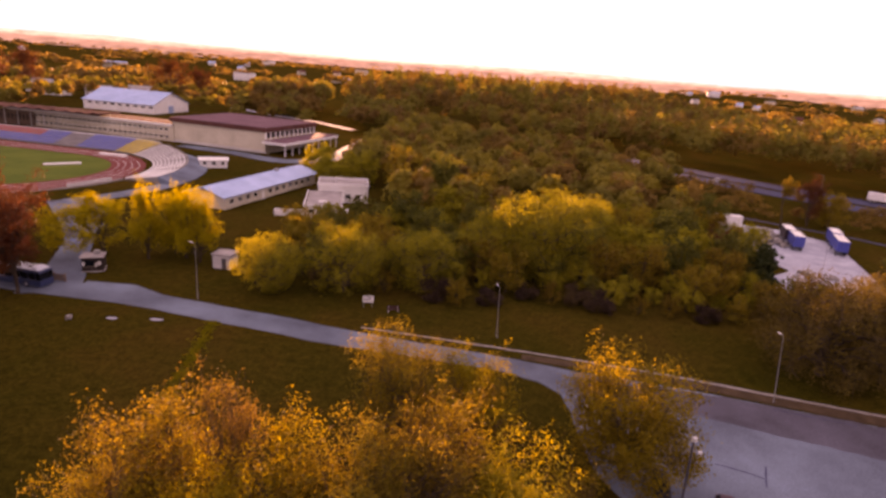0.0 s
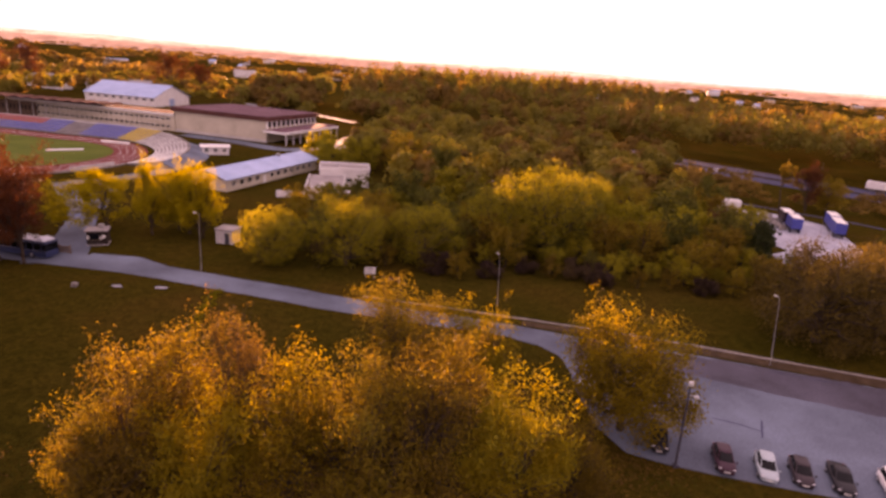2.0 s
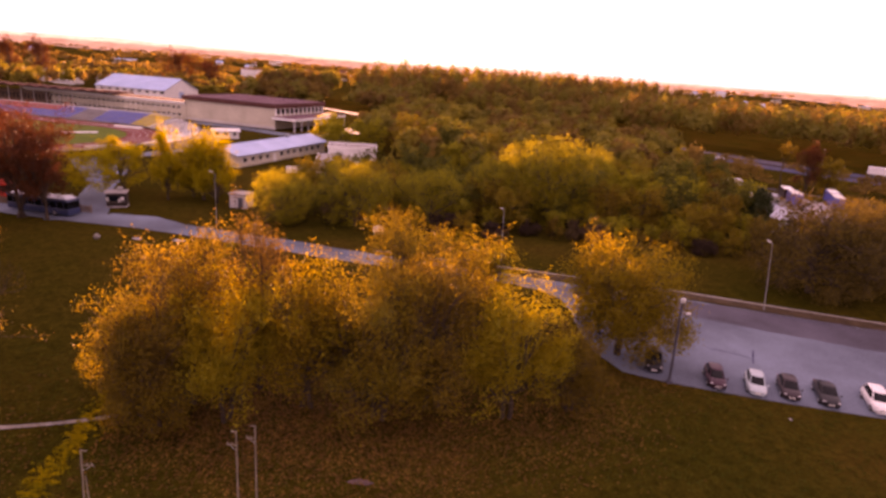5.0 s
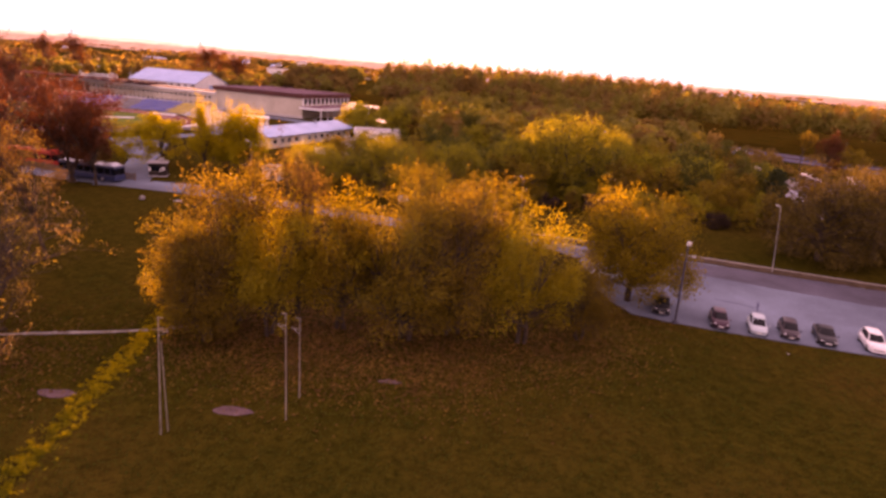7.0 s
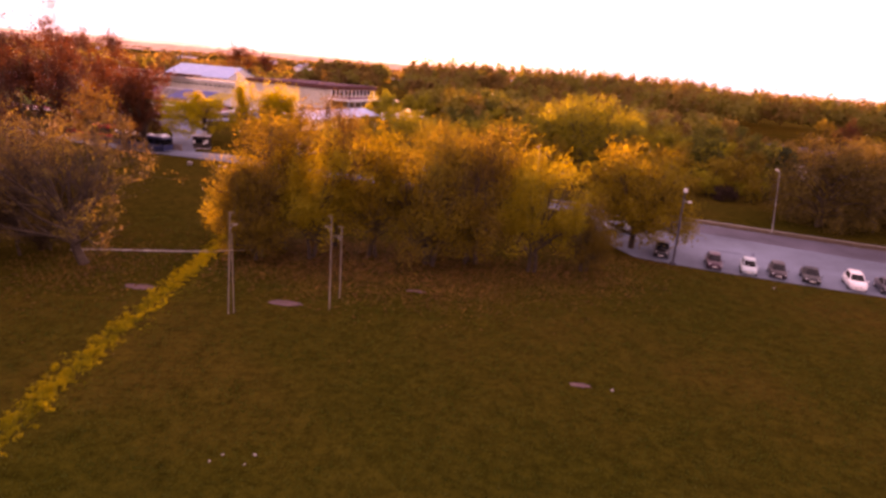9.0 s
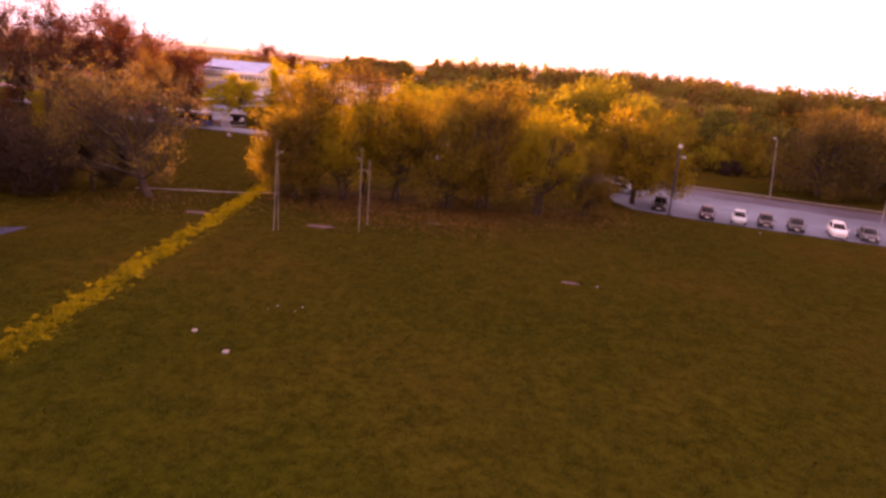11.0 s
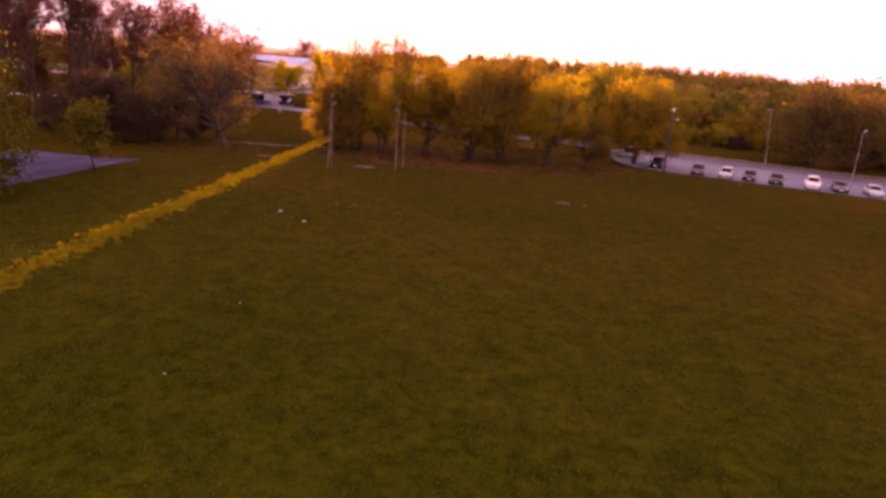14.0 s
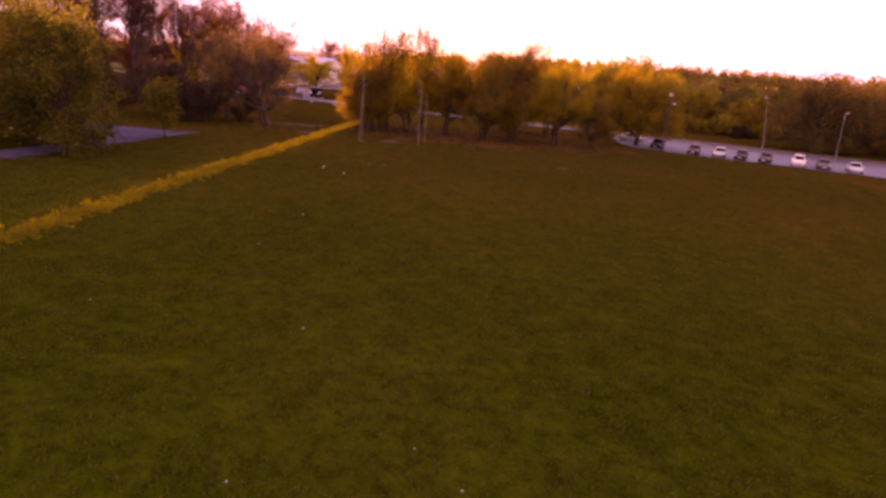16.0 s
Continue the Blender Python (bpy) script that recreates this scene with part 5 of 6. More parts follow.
def white_house():
    t = thing("flat_roofed_house", "white flat-roofed house of two joined blocks", "house", pose(-31.2, 139.6, 0, 0, 0, 9))
    part("wall", boxes((0, 8.6, 0, 0.3, 0, 2.9), (0, 0.3, 0.3, 17.7, 0, 2.9), (8.3, 8.6, 0.3, 17.7, 0, 2.9)), "white", t)
    part("roof", boxes((0.05, 8.55, 0.05, 17.7, 2.9, 3.05)), "roof_felt", t, "grey felt roof with a pale edge")
    part("roof_edge", boxes((-0.5, 9.1, -0.5, -0.3, 2.75, 3.3), (-0.5, -0.3, -0.3, 17.6, 2.75, 3.3), (8.9, 9.1, -0.3, 17.6, 2.75, 3.3), (-0.3, 8.9, -0.3, 0.05, 2.75, 2.9)), "white", t)
    part("upper_wall", boxes((2.2, 15.6, 17.75, 18.05, 0, 4.6), (2.2, 15.6, 26.7, 27, 0, 4.6), (2.2, 2.5, 18.05, 26.7, 0, 4.6), (15.3, 15.6, 18.05, 26.7, 0, 4.6)), "white", t)
    part("upper_roof", boxes((2.25, 15.55, 17.8, 26.95, 4.6, 4.8)), "roof_felt", t)
    part("parapet", boxes((2.0, 15.8, 17.55, 17.75, 4.3, 5.2), (2.0, 2.2, 17.75, 27.2, 4.3, 5.2), (15.6, 15.8, 17.75, 27.2, 4.3, 5.2), (2.2, 15.6, 27.0, 27.2, 4.3, 5.2)), "white", t)
    part("porch", boxes((5.6, 10.4, -3.4, -0.5, 2.5, 2.75)), "white", t)
    for x in (5.8, 10.1):
        part("porch_post", boxes((x, x + 0.2, -3.3, -3.1, 0, 2.5)), "white", t)
    part("garden_wall", boxes((-7.5, 0, 1.5, 1.8, 0, 1.6)), "white", t, "low white garden wall")
    w = window(t, 1.4, 1.2)
    pane_row(t, w, [pose(1.4 + 2.0 * i, -0.05, 1.0) for i in range(2)] + [pose(8.65, 2.5 + 3 * i, 1.0, 0, 0, 90) for i in range(5)] + [pose(10.2 + 2.6 * i, 17.7, 1.2) for i in range(2)])
    part("door", boxes((5.9, 6.9, -0.08, -0.01, 0, 2.1)), "black", t)
    part("skylight", boxes((3, 5, 4, 5, 3.05, 3.3)), "white", t)
    part("chimney", boxes((6.6, 7.3, 21, 21.7, 4.8, 5.9)), "concrete", t)


white_house()


def small_house(x, y, turn, w, d, eave, ridge, wall="white", roof="roof_brown", label="small white house with a gable roof", name="house"):
    t = thing(name, label, "house", pose(x, y, 0, 0, 0, turn))
    part("wall", gable_walls(-w / 2, w / 2, -d / 2, d / 2, eave, ridge), wall, t)
    part("roof", gable_roof(-w / 2, w / 2, -d / 2, d / 2, eave + 0.05, ridge + 0.1, 0.5), roof, t)
    win = window(t, 1.2, 1.2)
    n = max(2, int(w / 2.6))
    pane_row(t, win, [pose(-w / 2 + w * (i + 0.5) / n, -d / 2 - 0.05, z) for z in ((1.0, 3.7) if eave > 5 else (1.0,)) for i in range(n)])
    part("door", boxes((-w / 2 - 0.08, -w / 2 - 0.01, -0.5, 0.5, 0, 2.1)), "black", t)
    return t


small_house(-75.4, 197.2, 24, 8.5, 4.2, 2.7, 3.2, "white", "white", "low white utility house behind the stand", "utility_house")
small_house(17.6, 164, 20, 7, 5, 4.4, 5.6, "plaster", "roof_felt", "small cream house among the trees")
r2 = random.Random(3)
for k in range(34):
    a = r2.uniform(-0.62, 0.66)
    d = r2.uniform(900, 2100)
    x, y = d * math.sin(a), d * math.cos(a)
    far = min(1, max(0, (math.hypot(x, y) - 700) / 1500))
    hz = far * (10 + 22 * noise.noise((x / 700, y / 700, 3.1)))
    big = r2.random() < 0.25
    h = small_house(x, y, r2.uniform(-40, 40), 34 if big else 14, 12, 12 if big else 6, 13 if big else 10, r2.choice(("white", "plaster")), r2.choice(("roof_brown", "roof_felt", "roof_steel")),
                    "pale apartment block in the distant town" if big else "pale gabled house in the distant town")
    h.location.z = hz - 1
    h["group"] = "houses of the distant town"
for x, y, tn in ((-292, 440, 10), (-272, 425, -5), (-250, 440, 20), (-310, 470, 0), (-235, 470, 15)):
    small_house(x, y, tn, 16, 10, 4.5, 7.5, "white", "roof_felt", "white house among the trees behind the stadium")


def kiosk():
    t = thing("kiosk", "small dark brown kiosk with an overhanging pale roof", "kiosk", pose(-57.0, 95.0, 0, 0, 0, 20) @ Matrix.Diagonal((0.92, 0.92, 1, 1)))
    part("wall", boxes((-1.7, 1.7, -1.4, 1.4, 0.1, 2.5)), "dark_board", t, "dark brown boarded wall")
    part("base", boxes((-1.8, 1.8, -1.5, 1.5, 0, 0.12)), "concrete", t)
    part("roof", boxes((-1.95, 1.95, -1.85, 1.55, 2.5, 2.66), bevel=0.03), "roof_felt", t, "flat pale roof")
    part("roof_box", boxes((0.1, 1.1, -0.2, 0.6, 2.72, 3.35), bevel=0.04), "galv", t)
    part("hatch", boxes((-1.2, 0.3, -1.46, -1.41, 1.0, 2.0)), "glass", t)
    part("counter", boxes((-1.3, 0.4, -1.75, -1.41, 0.9, 0.97)), "wood", t)
    part("notice", boxes((-1.62, -1.28, -1.44, -1.41, 1.1, 1.75)), "plate", t)
    part("poster", boxes((0.42, 0.72, -1.44, -1.41, 0.9, 1.5)), "plate", t)
    bm = bmesh.new()
    bmesh.ops.create_cone(bm, cap_ends=True, segments=20, radius1=0.33, radius2=0.33, depth=0.05, matrix=Matrix.Translation((1.1, -1.43, 1.5)) @ Matrix.Rotation(radians(90), 4, "X"))
    part("round_sign", bm, "plate", t, "round white sign")


kiosk()


def hut():
    t = thing("hut", "small white substation hut with a dark door", "hut", pose(-37.0, 99.6, 0, 0, 0, -8))
    part("wall", boxes((-1.6, 1.6, 0, 3, 0, 2.5)), "concrete", t)
    part("roof", boxes((-1.85, 1.85, -0.25, 3.25, 2.5, 2.68), bevel=0.02), "roof_felt", t)
    d = part("door", boxes((0.1, 1.0, -0.06, -0.01, 0, 2.0)), "paint_grey", t, "dark grey metal door")
    part("handle", boxes((0.2, 0.3, -0.1, -0.06, 1.0, 1.05)), "galv", d)


hut()


def fence():
    t = thing("fence", "low brown plank fence along the road", "fence", pose(-83, 92.0, 0, 0, 0, -8))
    post = part("post", boxes((-0.07, 0.07, -0.07, 0.07, 0, 1.45)), "fence", t)
    for i in range(1, 14):
        shared("post", post, t, pose(1.95 * i, 0, 0))
    slat = part("slat", boxes((0.0, 1.95, -0.1, -0.07, 0.2, 0.5)), "fence", t)
    for i in range(13):
        for j, z in enumerate((0, 0.38, 0.76)):
            if i or j:
                shared("slat", slat, t, pose(1.95 * i, 0, z))


fence()


# ---- lamps, poles, signs ----
def street_lamp(h=9.2, arm=0.35):
    t = thing("street_lamp", "tall thin galvanised street lamp by the road", "street lamp", group="street lamps")
    bm = bmesh.new()
    tube(bm, (0, 0, 0), (0, 0, 1.3), 0.07, 0.065, 10)
    tube(bm, (0, 0, 1.3), (0, 0, h), 0.048, 0.03, 10)
    part("pole", bm, "galv", t, smooth=False)
    bm = bmesh.new()
    tube(bm, (0, 0, h - 0.05), (-arm, -0.1, h + 0.18), 0.04, 0.035, 8)
    part("arm", bm, "galv", t)
    part("lamp_head", boxes((-arm - 0.5, -arm + 0.05, -0.2, 0.0, h + 0.12, h + 0.24), bevel=0.04), "lamp_white", t, "white lamp head")
    part("base", boxes((-0.13, 0.13, -0.13, 0.13, 0, 0.1), bevel=0.02), "asphalt_dark", t)
    return t


lamp = street_lamp()
lamp.matrix_basis = pose(-35.4, 85.2, 0)
for x, y, turn, s, lean in ((11.0, 79.0, -60, 0.87, -2.5), (45.05, 65.6, -80, 1.0, -6), (48.6, 42.6, -150, 0.86, -2), (84, 56.0, -80, 1.0, -3), (146, 222, 40, 1.0, 0), (-10, 300, 0, 1.0, 0)):
    copy_thing(lamp, pose(x, y, 0, 0, lean, 0) @ pose(0, 0, 0, 0, 0, turn) @ Matrix.Scale(s, 4))


def flood_pole():
    t = thing("lighting_mast", "leaning steel mast with two floodlights at the meadow's edge", "lighting mast", pose(24.5, 43.4, 0, 0, -1.5, 0))
    bm = bmesh.new()
    tube(bm, (0, 0, 0), (0, 0, 8.5), 0.13, 0.08, 10)
    part("pole", bm, "paint_grey", t)
    part("footing", boxes((-0.24, 0.24, -0.24, 0.24, 0, 0.25), bevel=0.05), "asphalt_dark", t)
    part("bracket", boxes((-0.05, 0.75, -0.05, 0.05, 7.3, 7.38)), "galv", t)
    part("floodlight", boxes((-0.2, 0.2, -0.26, 0.04, 8.4, 8.8), bevel=0.06), "lamp_white", t, "white floodlight")
    part("floodlight", boxes((0.5, 0.85, -0.26, 0.0, 7.22, 7.42), bevel=0.05), "lamp_white", t, "white floodlight")


flood_pole()


def old_pole(x, y, h, turn, twin, lean):
    t = thing("wooden_pole", "pale weathered wooden pole with short cross-arms", "pole", pose(x, y, 0, 0, lean, turn), "old poles on the meadow")
    bm = bmesh.new()
    tube(bm, (0, 0, 0), (0, 0, h), 0.05, 0.032, 9)
    part("pole", bm, "pole_wood", t)
    if twin:
        bm = bmesh.new()
        tube(bm, (0.30, 0.35, 0), (0.10, 0.08, h * 0.8), 0.04, 0.03, 8)
        part("strut", bm, "pole_wood", t)
    arm = part("cross_arm", boxes((-0.06, 0.58, -0.02, 0.02, h - 0.92, h - 0.87)), "pole_wood", t)
    part("cross_arm", boxes((-0.05, 0.30, -0.02, 0.02, h - 0.07, h - 0.02)), "pole_wood", t)
    bm = bmesh.new()
    tube(bm, (0, 0, h - 1.25), (0.42, 0, h - 0.92), 0.014, 0.014, 6)
    part("brace", bm, "galv", t)
    for dx in (0.26, 0.5):
        bm = bmesh.new()
        tube(bm, (dx, 0, h - 0.87), (dx, 0, h - 0.74), 0.03, 0.025, 8)
        part("insulator", bm, "pole_wood", arm)


old_pole(-15.9, 16.9, 8.0, 5, True, 2.2)
old_pole(-8.9, 19.8, 7.7, 175, False, 0)
old_pole(-8.8, 22.6, 6.2, 178, False, 0)


def notice_board():
    t = thing("notice_board", "white notice board on two posts behind the road", "sign", pose(-9.0, 86.8, 0, 0, 0, 6))
    for x in (-0.7, 0.62):
        part("post", boxes((x, x + 0.08, -0.04, 0.04, 0, 1.5)), "galv", t)
    part("panel", boxes((-0.85, 0.85, -0.08, -0.041, 0.9, 2.0)), "plate", t)
    for k in range(4):
        part("bar", boxes((-0.6, 0.6 - 0.2 * (k % 2), -0.09, -0.08, 1.75 - 0.2 * k, 1.83 - 0.2 * k)), "paint_grey", t)


notice_board()


def bench(x, y, turn, material="paint_wine", label="dark red wooden park bench"):
    t = thing("bench", label, "bench", pose(x, y, 0, 0, 0, turn))
    for k in range(3):
        part("seat_slat", boxes((-0.95, 0.95, -0.22 + 0.15 * k, -0.1 + 0.15 * k, 0.42, 0.46)), material, t)
    for k in range(2):
        part("back_slat", boxes((-0.95, 0.95, 0.24, 0.28, 0.6 + 0.17 * k, 0.73 + 0.17 * k)), material, t)
    for xx in (-0.75, 0.69):
        part("leg", boxes((xx, xx + 0.06, -0.2, 0.24, 0, 0.42), (xx, xx + 0.06, 0.2, 0.239, 0.42, 0.9)), "concrete", t)


bench(-4.9, 85.8, 10)
bench(-40.2, -6.6, 150, "wood", "weathered wooden park bench beside the path")
bench(-47.0, -3.4, 140, "wood", "weathered wooden park bench beside the path")


# ---- vehicles ----
def wheel(parent, x, y, r=0.32, w=0.2):
    side = 1 if y > 0 else -1
    bm = bmesh.new()
    bmesh.ops.create_cone(bm, cap_ends=True, segments=18, radius1=r, radius2=r, depth=w, matrix=Matrix.Translation((x, y, r)) @ Matrix.Rotation(radians(90), 4, "X"))
    bmesh.ops.bevel(bm, geom=[e for e in bm.edges if e.is_manifold and len(e.link_faces[0].verts) != len(e.link_faces[1].verts)], offset=0.03, segments=1, affect="EDGES")
    t = part("wheel", bm, "rubber", parent)
    bm = bmesh.new()
    bmesh.ops.create_cone(bm, cap_ends=True, segments=14, radius1=r * 0.66, radius2=r * 0.5, depth=0.05, matrix=Matrix.Translation((x, y + side * (w / 2 + 0.01), r)) @ Matrix.Rotation(radians(-90 * side), 4, "X"))
    part("rim", bm, "alloy", t)


def loft(sections):
    """A closed body through sections (x, [(y, z), ...]) of equal length."""
    bm = bmesh.new()
    rows = [[bm.verts.new((x, y, z)) for y, z in s] for x, s in sections]
    n = len(rows[0])
    for a, b in zip(rows, rows[1:]):
        for k in range(n):
            bm.faces.new((a[k], a[(k + 1) % n], b[(k + 1) % n], b[k]))
    bm.faces.new(rows[0])
    bm.faces.new(rows[-1][::-1])
    return bm


def car(name, paint, label, style="hatch"):
    """A car with its nose towards local +x, standing at the origin."""
    t = thing(name, label, "car", group="parked cars")
    L, W, belt, top = {"hatch": (3.95, 1.68, 0.86, 1.45), "sedan": (4.4, 1.74, 0.86, 1.41), "suv": (4.2, 1.76, 0.96, 1.58)}[style]
    h, w = L / 2, W / 2
    rear = {"hatch": 0.94, "sedan": 0.96, "suv": 1.0}[style]
    hood = {"hatch": 0.80, "sedan": 0.78, "suv": 0.92}[style]

    def sec(x, wid, lo, hi):
        half = [(0.80, lo), (0.95, lo + 0.07), (1.0, lo + 0.22), (1.0, lo + (hi - lo) * 0.62), (0.965, hi - 0.09), (0.86, hi - 0.02), (0.5, hi + 0.012), (0.0, hi + 0.02)]
        return x, [(-wid * k, z) for k, z in half] + [(wid * k, z) for k, z in half[-2::-1]]
    part("body", loft([sec(-h, w * 0.74, 0.40, rear * 0.76), sec(-h + 0.08, w * 0.88, 0.27, rear * 0.88), sec(-h + 0.3, w * 0.96, 0.22, rear * 0.97), sec(-h + 0.7, w, 0.2, rear), sec(-0.2, w, 0.2, belt), sec(0.75, w, 0.2, belt),
                       sec(1.1, w, 0.2, belt * 0.985), sec(h - 0.75, w * 0.985, 0.2, hood + 0.03), sec(h - 0.35, w * 0.94, 0.21, hood - 0.03), sec(h - 0.12, w * 0.86, 0.25, hood - 0.12), sec(h, w * 0.72, 0.32, hood - 0.24)]), paint, t, smooth=True)
    bk = {"hatch": -h + 0.18, "sedan": -h + 0.72, "suv": -h + 0.16}[style]
    bt = {"hatch": -h + 0.7, "sedan": -h + 1.4, "suv": -h + 0.5}[style]
    f0, f1 = 1.15, 0.30
    z0, z1 = belt - 0.08, top - 0.07

    def ring(f, grow=0.0):
        """A level ring round the cabin at height fraction f."""
        xb, xf = bk + (bt - bk) * f ** 0.8, f0 + (f1 - f0) * f
        wid = w * (0.90 - 0.20 * f) + grow
        z = z0 + (z1 - z0) * f
        return [(xb - grow, -wid * 0.72, z), (xb + 0.14, -wid * 0.94, z), (xb + 0.5, -wid, z), (xf - 0.55, -wid, z), (xf - 0.16, -wid * 0.9, z), (xf + grow, -wid * 0.55, z),
                (xf + 0.04 + grow, 0, z), (xf + grow, wid * 0.55, z), (xf - 0.16, wid * 0.9, z), (xf - 0.55, wid, z), (xb + 0.5, wid, z), (xb + 0.14, wid * 0.94, z), (xb - grow, wid * 0.72, z)]

    def stack(rings):
        bm = bmesh.new()
        rows = [[bm.verts.new(c) for c in r] for r in rings]
        n = len(rows[0])
        for a, b in zip(rows, rows[1:]):
            for k in range(n):
                bm.faces.new((a[k], a[(k + 1) % n], b[(k + 1) % n], b[k]))
        bm.faces.new(rows[0][::-1])
        bm.faces.new(rows[-1])
        return bm
    part("cabin", stack([ring(0), ring(0.35), ring(0.7), ring(1.0)]), "glass", t, "dark glass all round", smooth=True)
    roof = [ring(0.985, 0.025), ring(1.0, 0.012)]
    crown = [(x * 0.9 + 0.1 * (bt + f1) / 2, y * 0.85, top - 0.02) for x, y, z in ring(1.0)]
    cap = [(x * 0.6 + 0.4 * (bt + f1) / 2, y * 0.5, top) for x, y, z in ring(1.0)]
    part("roof", stack(roof + [crown, cap]), paint, t, smooth=True)
    for s in (-1, 1):
        for i0 in (1, 4):
            i = i0 if s < 0 else 12 - i0
            bm = bmesh.new()
            p, q = ring(0.0, 0.01)[i], ring(1.0, 0.01)[i]
            tube(bm, p, q, 0.05, 0.045, 6)
            part("pillar", bm, paint, t)
        bm = bmesh.new()
        tube(bm, (-0.12, s * (w * 0.905), z0), (-0.22, s * (w * 0.71), z1), 0.035, 0.03, 5)
        part("pillar", bm, "black", t)
        part("headlight", boxes((h - 0.40, h - 0.09, s * w * 0.52 if s > 0 else -w * 0.82, w * 0.82 if s > 0 else -w * 0.52, hood - 0.25, hood - 0.11), bevel=0.045), "lens", t, "clear headlight")
        part("tail_light", boxes((-h + 0.02, -h + 0.2, s * w * 0.60 if s > 0 else -w * 0.84, w * 0.84 if s > 0 else -w * 0.60, rear - 0.34, rear - 0.12), bevel=0.04), "tail", t, "red tail light")
        part("mirror", boxes((0.80, 0.97, s * (w + 0.09) - 0.09, s * (w + 0.09) + 0.09, belt - 0.01, belt + 0.11), bevel=0.04), paint, t)
        for x in (-L * 0.29, L * 0.305):
            wheel(t, x, s * (w - 0.09), 0.31, 0.2)
    part("grille", boxes((h - 0.1, h + 0.0, -w * 0.42, w * 0.42, 0.34, hood - 0.3), bevel=0.03), "black", t)
    part("bumper", boxes((h - 0.2, h + 0.02, -w * 0.66, w * 0.66, 0.22, 0.33), bevel=0.04), paint, t)
    part("number_plate", boxes((h + 0.0, h + 0.035, -0.26, 0.26, 0.36, 0.47)), "plate", t, "white number plate with a plain bar")
    return t


RA = -106.4                     # the way in which the row of cars faces
ROW = [("suv", "paint_black", "black compact SUV parked under the tree", 24.0, 47.5, 0), ("hatch", "paint_wine", "dark wine-red hatchback with a pale roof sheen", 29.2, 44.9, 2), ("hatch", "paint_silver", "silver-blue hatchback parked nose to the grass", 32.8, 44.1, -3),
       ("hatch", "paint_brown", "dark brown estate car parked nose to the grass", 35.8, 43.7, -2), ("sedan", "paint_black", "black saloon car parked nose to the grass", 39.1, 43.1, -3), ("suv", "paint_white", "white saloon car with dark windows", 43.4, 42.3, -2),
       ("sedan", "paint_grey", "dark grey saloon car parked nose to the grass", 46.6, 41.8, 0), ("sedan", "paint_silver", "silver saloon car parked nose to the grass", 50.4, 41.0, 1)]
for style, paint, label, x, y, dt in ROW:
    car("car", paint, label, style).matrix_basis = pose(x + 0.1, y - 0.55, 0.045, 0, 0, RA + dt)
car("car", "paint_silver", "silver saloon parked beside the tree island", "sedan").matrix_basis = pose(20.6, 56.6, 0.04, 0, 0, 12)
car("car", "paint_silver", "silver car parked beside the tree island", "hatch").matrix_basis = pose(21.6, 60.6, 0.045, 0, 0, 10)
car("car", "paint_white", "white car driving on the carriageway", "sedan").matrix_basis = pose(118.6, 247.5, 0.05, 0, 0, -45)


def bus(paint, roof_mat, label, m):
    t = thing("bus", label, "bus", m)
    L, W, H = 12.0, 2.5, 2.95
    part("body", boxes((-6, 6, -1.25, 1.25, 0.35, 1.35), bevel=0.08), paint, t)
    part("window_band", boxes((-5.95, 5.95, -1.22, 1.22, 1.3, 2.5), bevel=0.05), "glass", t, "dark glass all round")
    part("upper_body", boxes((-6, 6, -1.25, 1.25, 2.45, 2.85), bevel=0.1), paint, t)
    roof = part("roof", boxes((-5.6, 5.6, -1.1, 1.1, 2.85, 3.0), bevel=0.06), roof_mat, t, "pale roof with hatches")
    for x in (-3.6, -0.4, 3.2):
        part("roof_hatch", boxes((x - 0.55, x + 0.55, -0.4, 0.4, 3.0, 3.12), bevel=0.04), "black", roof)
    part("roof_unit", boxes((-5.2, -3.2 - 1.0, -0.9, 0.9, 3.0, 3.25), bevel=0.05), roof_mat, roof)
    for s in (-1, 1):
        for k in range(8):
            x = -5.2 + 1.42 * k
            part("pillar", boxes((x - 0.05, x + 0.05, s * 1.225 - 0.02, s * 1.225 + 0.02, 1.35, 2.45)), paint, t)
        for x in (-3.3, 3.4):
            wheel(t, x, s * 1.12, 0.48, 0.28)
        part("headlight", boxes((5.9, 6.04, s * 0.95 - 0.16, s * 0.95 + 0.16, 0.6, 0.8), bevel=0.02), "lens", t, "clear headlight")
    for x in (4.6, 0.3, -4.9):
        part("door", boxes((x - 0.6, x + 0.6, -1.275, -1.252, 0.45, 2.4)), "glass", t)
    part("side_stripe", boxes((-5.9, 5.9, -1.262, -1.251, 0.7, 0.95)), "white", t)
    part("destination_sign", boxes((5.97, 6.03, -0.8, 0.8, 2.5, 2.75)), "black", t)
    return t


bus("bus_blue", "bus_roof", "dark blue city bus with a pale roof on the road", pose(-65.0, 87.2, 0.04, 0, 0, 168))
bus("paint_red", "paint_red", "red bus standing behind the fence", pose(-81.5, 95.8, 0.0, 0, 0, 166))


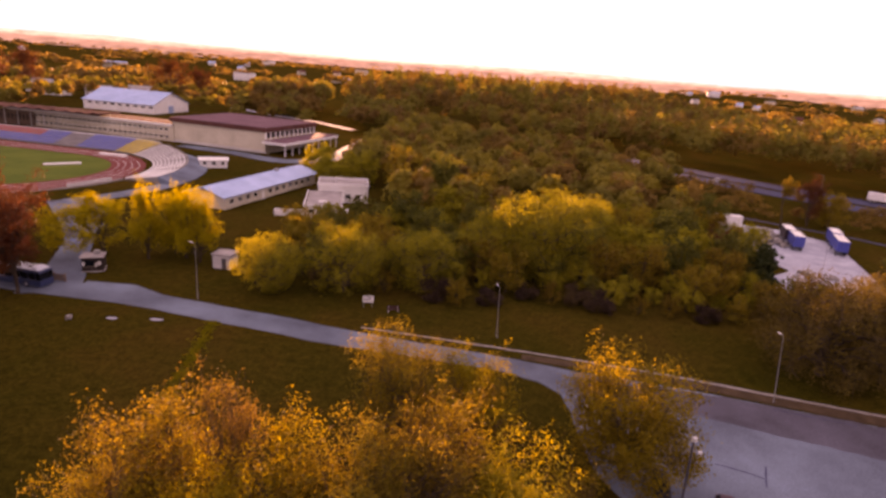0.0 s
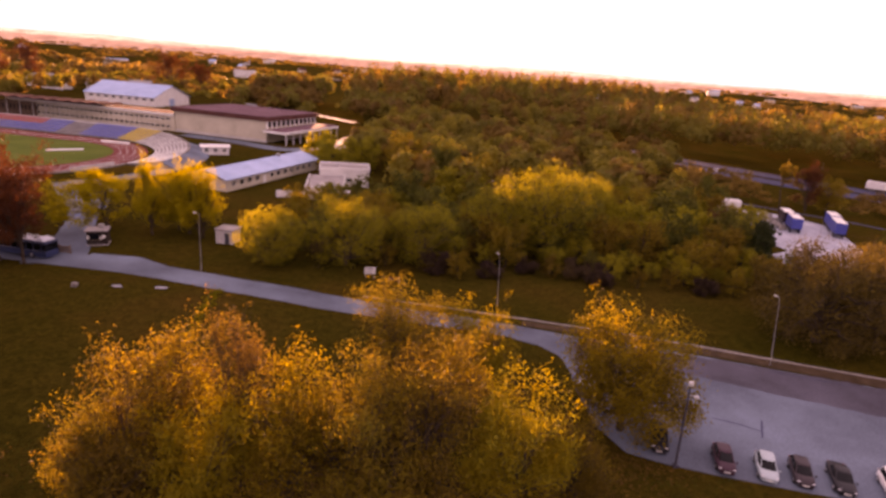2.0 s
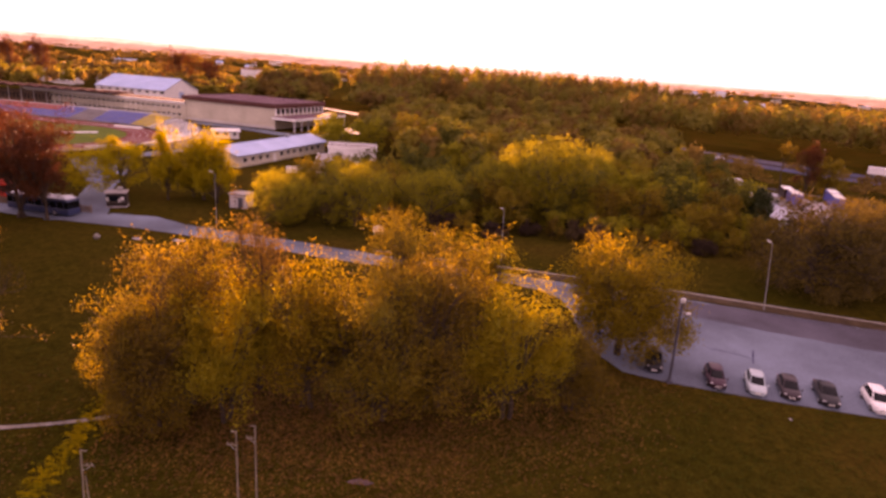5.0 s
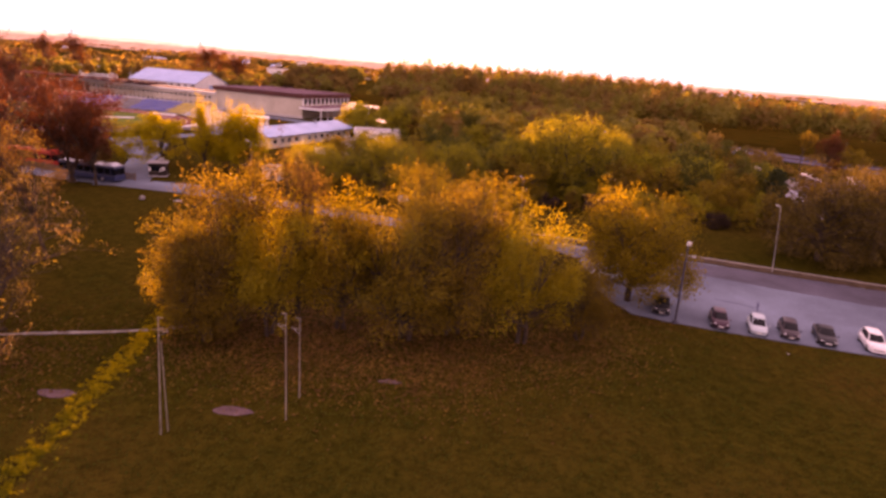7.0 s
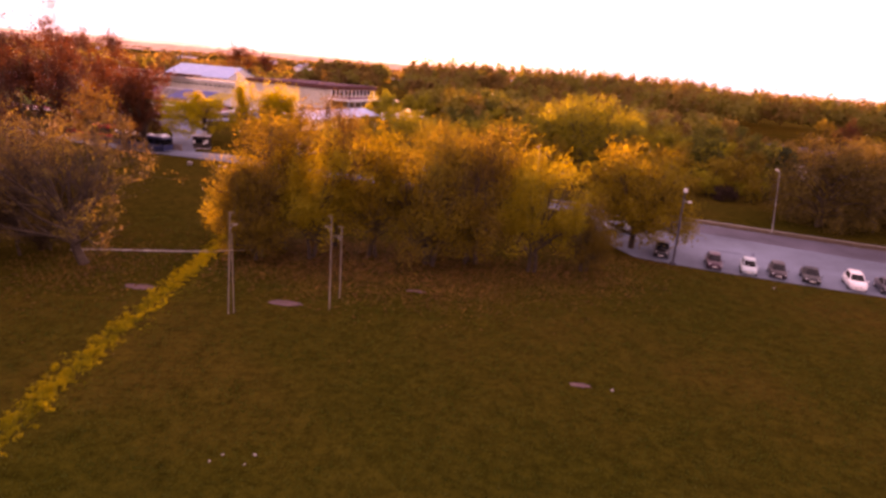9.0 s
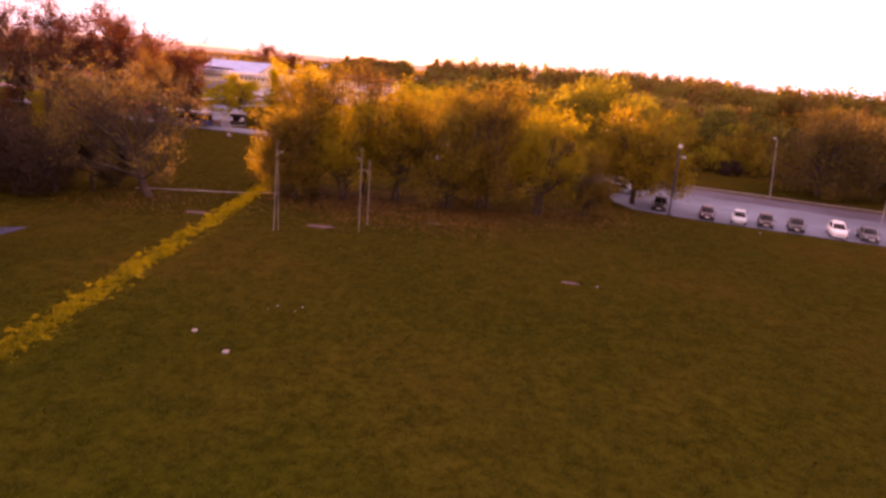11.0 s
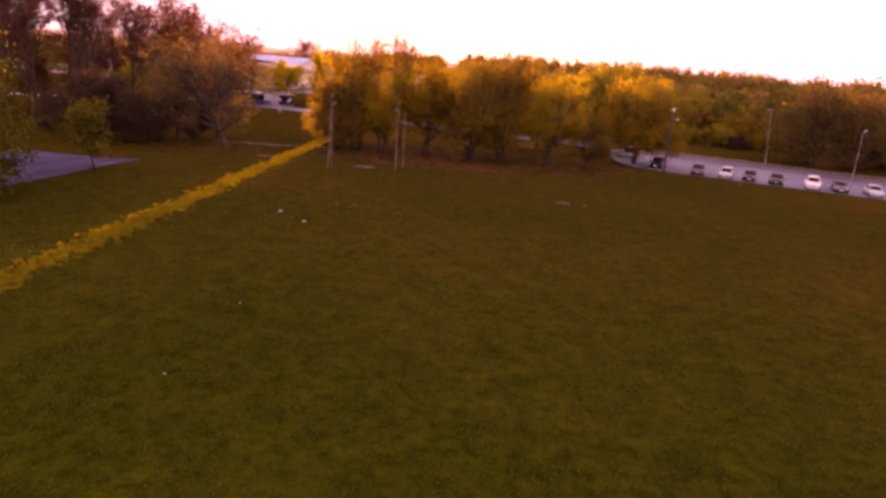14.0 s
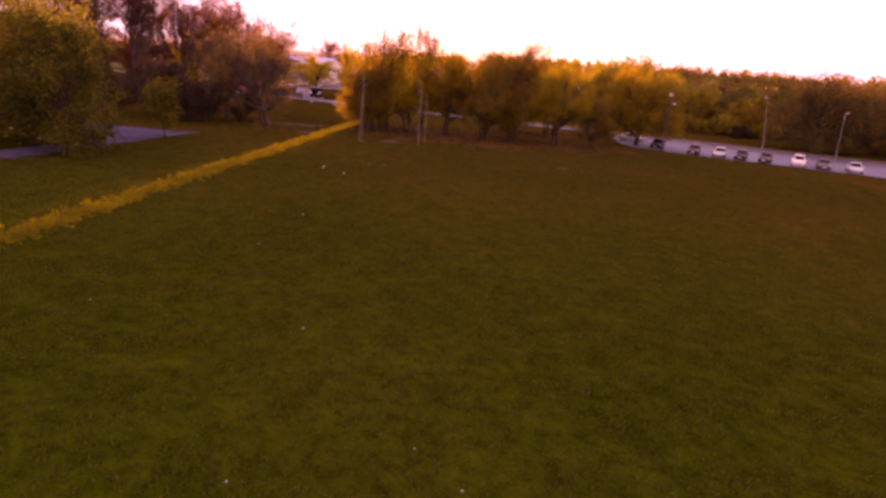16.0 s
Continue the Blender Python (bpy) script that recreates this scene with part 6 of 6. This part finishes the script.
def trailer(m, length, label, cover="tarp_blue"):
    t = thing("lorry_trailer", label, "trailer", m, "trailers in the yard")
    part("cover", boxes((-length / 2, length / 2, -1.25, 1.25, 1.1, 3.8), bevel=0.05), cover, t)
    part("top", boxes((-length / 2 + 0.05, length / 2 - 0.05, -1.2, 1.2, 3.8, 3.88), bevel=0.02), "white", t, "white tarpaulin top")
    part("chassis", boxes((-length / 2, length / 2, -0.5, 0.5, 0.8, 1.09)), "black", t)
    for i in range(int(length / 1.5)):
        x = -length / 2 + 0.7 + 1.5 * i
        for side in (-1.275, 1.25):
            part("stake", boxes((x, x + 0.06, side, side + 0.025, 1.12, 3.75)), cover, t)
    for x in (-length / 2 + 1.2, -length / 2 + 2.4, length / 2 - 1.4):
        for s in (-1, 1):
            wheel(t, x, s * 1.05, 0.48, 0.3)
    part("rear_door", boxes((-length / 2 - 0.03, -length / 2, -1.2, 1.2, 1.2, 3.7)), cover, t)


trailer(pose(92.6, 144.6, 0.04, 0, 0, 72), 6.5, "blue tarpaulin trailer with a white top")
trailer(pose(94.3, 151.6, 0.04, 0, 0, 72), 6.0, "brown-sided trailer with a pale top", "paint_brown")
trailer(pose(102.9, 143.2, 0.04, 0, 0, 68), 8.0, "blue tarpaulin trailer with a white top")
trailer(pose(106.6, 151.2, 0.04, 0, 0, 68), 6.5, "blue tarpaulin trailer with a white top")
trailer(pose(83.0, 161.5, 0.04, 0, 0, -8), 6.5, "white box trailer at the edge of the yard", "white")
trailer(pose(170, 222, 0.05, 0, 0, -40), 9.0, "white lorry box on the carriageway", "white")


# ---- stones and heaps ----
def stone(x, y, s, flat, seed, name="stone", label="pale stone lying in the grass", z=0.0, material="kerb", parent=None):
    bm = bmesh.new()
    bmesh.ops.create_icosphere(bm, subdivisions=2, radius=s)
    rs = random.Random(seed)
    o = Vector((rs.uniform(0, 50), rs.uniform(0, 50), 0))
    for v in bm.verts:
        k = 1 + 0.35 * noise.noise(v.co / s * 1.2 + o)
        v.co = Vector((v.co.x * k * 1.25, v.co.y * k, max(-0.05, v.co.z * k * flat + s * flat * 0.6)))
    ob = part(name, bm, material, parent)
    ob.matrix_basis = pose(x, y, z, 0, 0, rs.uniform(0, 360))
    if parent is None:
        tagged(ob, label, "stone", "stones on the meadow")
    return ob


for k, (x, y, s, f) in enumerate(((-11.7, -3.8, 0.15, 0.5), (-9.0, -5.6, 0.18, 0.15), (-8.9, 0.9, 0.07, 0.4), (-7.4, 1.2, 0.08, 0.4), (-9.3, 0.3, 0.06, 0.4), (-7.6, 0.4, 0.06, 0.4), (-4.8, -27.9, 0.05, 0.6), (-5.6, -21.0, 0.05, 0.6),
                                  (-6.7, -37.2, 0.045, 0.5), (1.8, -36.5, 0.045, 0.5), (9.1, -43.3, 0.03, 0.5), (7.6, -42.1, 0.03, 0.5), (3.8, -44.7, 0.03, 0.5), (-49.3, 75.2, 0.38, 1.2), (33.5, 38.2, 0.12, 0.6), (12, 12.0, 0.1, 0.5))):
    stone(x, y, s, f, k, material="kerb")


def heap(x, y, n, spread, label, material, seed):
    t = thing("rubble_heap", label, "heap", pose(x, y, 0.03))
    rs = random.Random(seed)
    for i in range(n):
        r = rs.uniform(0, 1) ** 0.6 * spread
        a = rs.uniform(0, 6.283)
        s = rs.uniform(0.25, 0.7)
        stone(r * math.cos(a), r * math.sin(a) * 1.4, s, 0.8, seed * 100 + i, "rock", z=max(0, (spread - r) * 0.45 * rs.uniform(0.3, 1)), material=material, parent=t)


heap(88.4, 149, 60, 3.8, "heap of pale broken stone in the yard", "kerb", 4)
heap(92.6, 158.5, 34, 2.6, "heap of pale broken stone in the yard", "kerb", 5)
heap(82.5, 122, 14, 1.4, "small heap of pale stone in the yard", "kerb", 6)
heap(86.5, 119.5, 8, 1.1, "small heap of pale stone in the yard", "kerb", 7)


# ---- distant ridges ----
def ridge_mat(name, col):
    """Woods and fields far off, the evening haze put into their own glowing colour."""
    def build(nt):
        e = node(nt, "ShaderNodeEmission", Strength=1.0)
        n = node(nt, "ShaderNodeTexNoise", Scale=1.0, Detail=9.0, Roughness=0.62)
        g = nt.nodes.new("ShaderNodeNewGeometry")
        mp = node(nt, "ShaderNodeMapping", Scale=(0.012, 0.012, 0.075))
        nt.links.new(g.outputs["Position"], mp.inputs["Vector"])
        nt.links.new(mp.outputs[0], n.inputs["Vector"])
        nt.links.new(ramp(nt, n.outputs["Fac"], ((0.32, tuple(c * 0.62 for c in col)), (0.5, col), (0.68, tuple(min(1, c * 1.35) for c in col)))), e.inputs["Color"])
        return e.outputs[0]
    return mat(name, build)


def ridge(dist, base, amp, col, seed):
    n = 900
    bm = bmesh.new()
    rows = []
    for i in range(n + 1):
        a = -1.15 + 2.3 * i / n
        x, y = dist * math.sin(a), dist * math.cos(a)
        z = base + amp * noise.noise((a * 3.0, seed, 0)) + amp * 0.28 * noise.noise((a * 17, seed, 4)) + amp * 0.12 * noise.noise((a * 70, seed, 8)) + 4.5 * abs(noise.noise((a * 210, seed, 3)))
        rows.append((bm.verts.new((x, y, -10)), bm.verts.new((x, y, max(2, z)))))
    for r, s in zip(rows, rows[1:]):
        bm.faces.new((r[0], s[0], s[1], r[1]))
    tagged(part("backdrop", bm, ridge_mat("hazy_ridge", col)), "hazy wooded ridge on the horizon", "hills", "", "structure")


# painted haze: each farther ridge glows paler
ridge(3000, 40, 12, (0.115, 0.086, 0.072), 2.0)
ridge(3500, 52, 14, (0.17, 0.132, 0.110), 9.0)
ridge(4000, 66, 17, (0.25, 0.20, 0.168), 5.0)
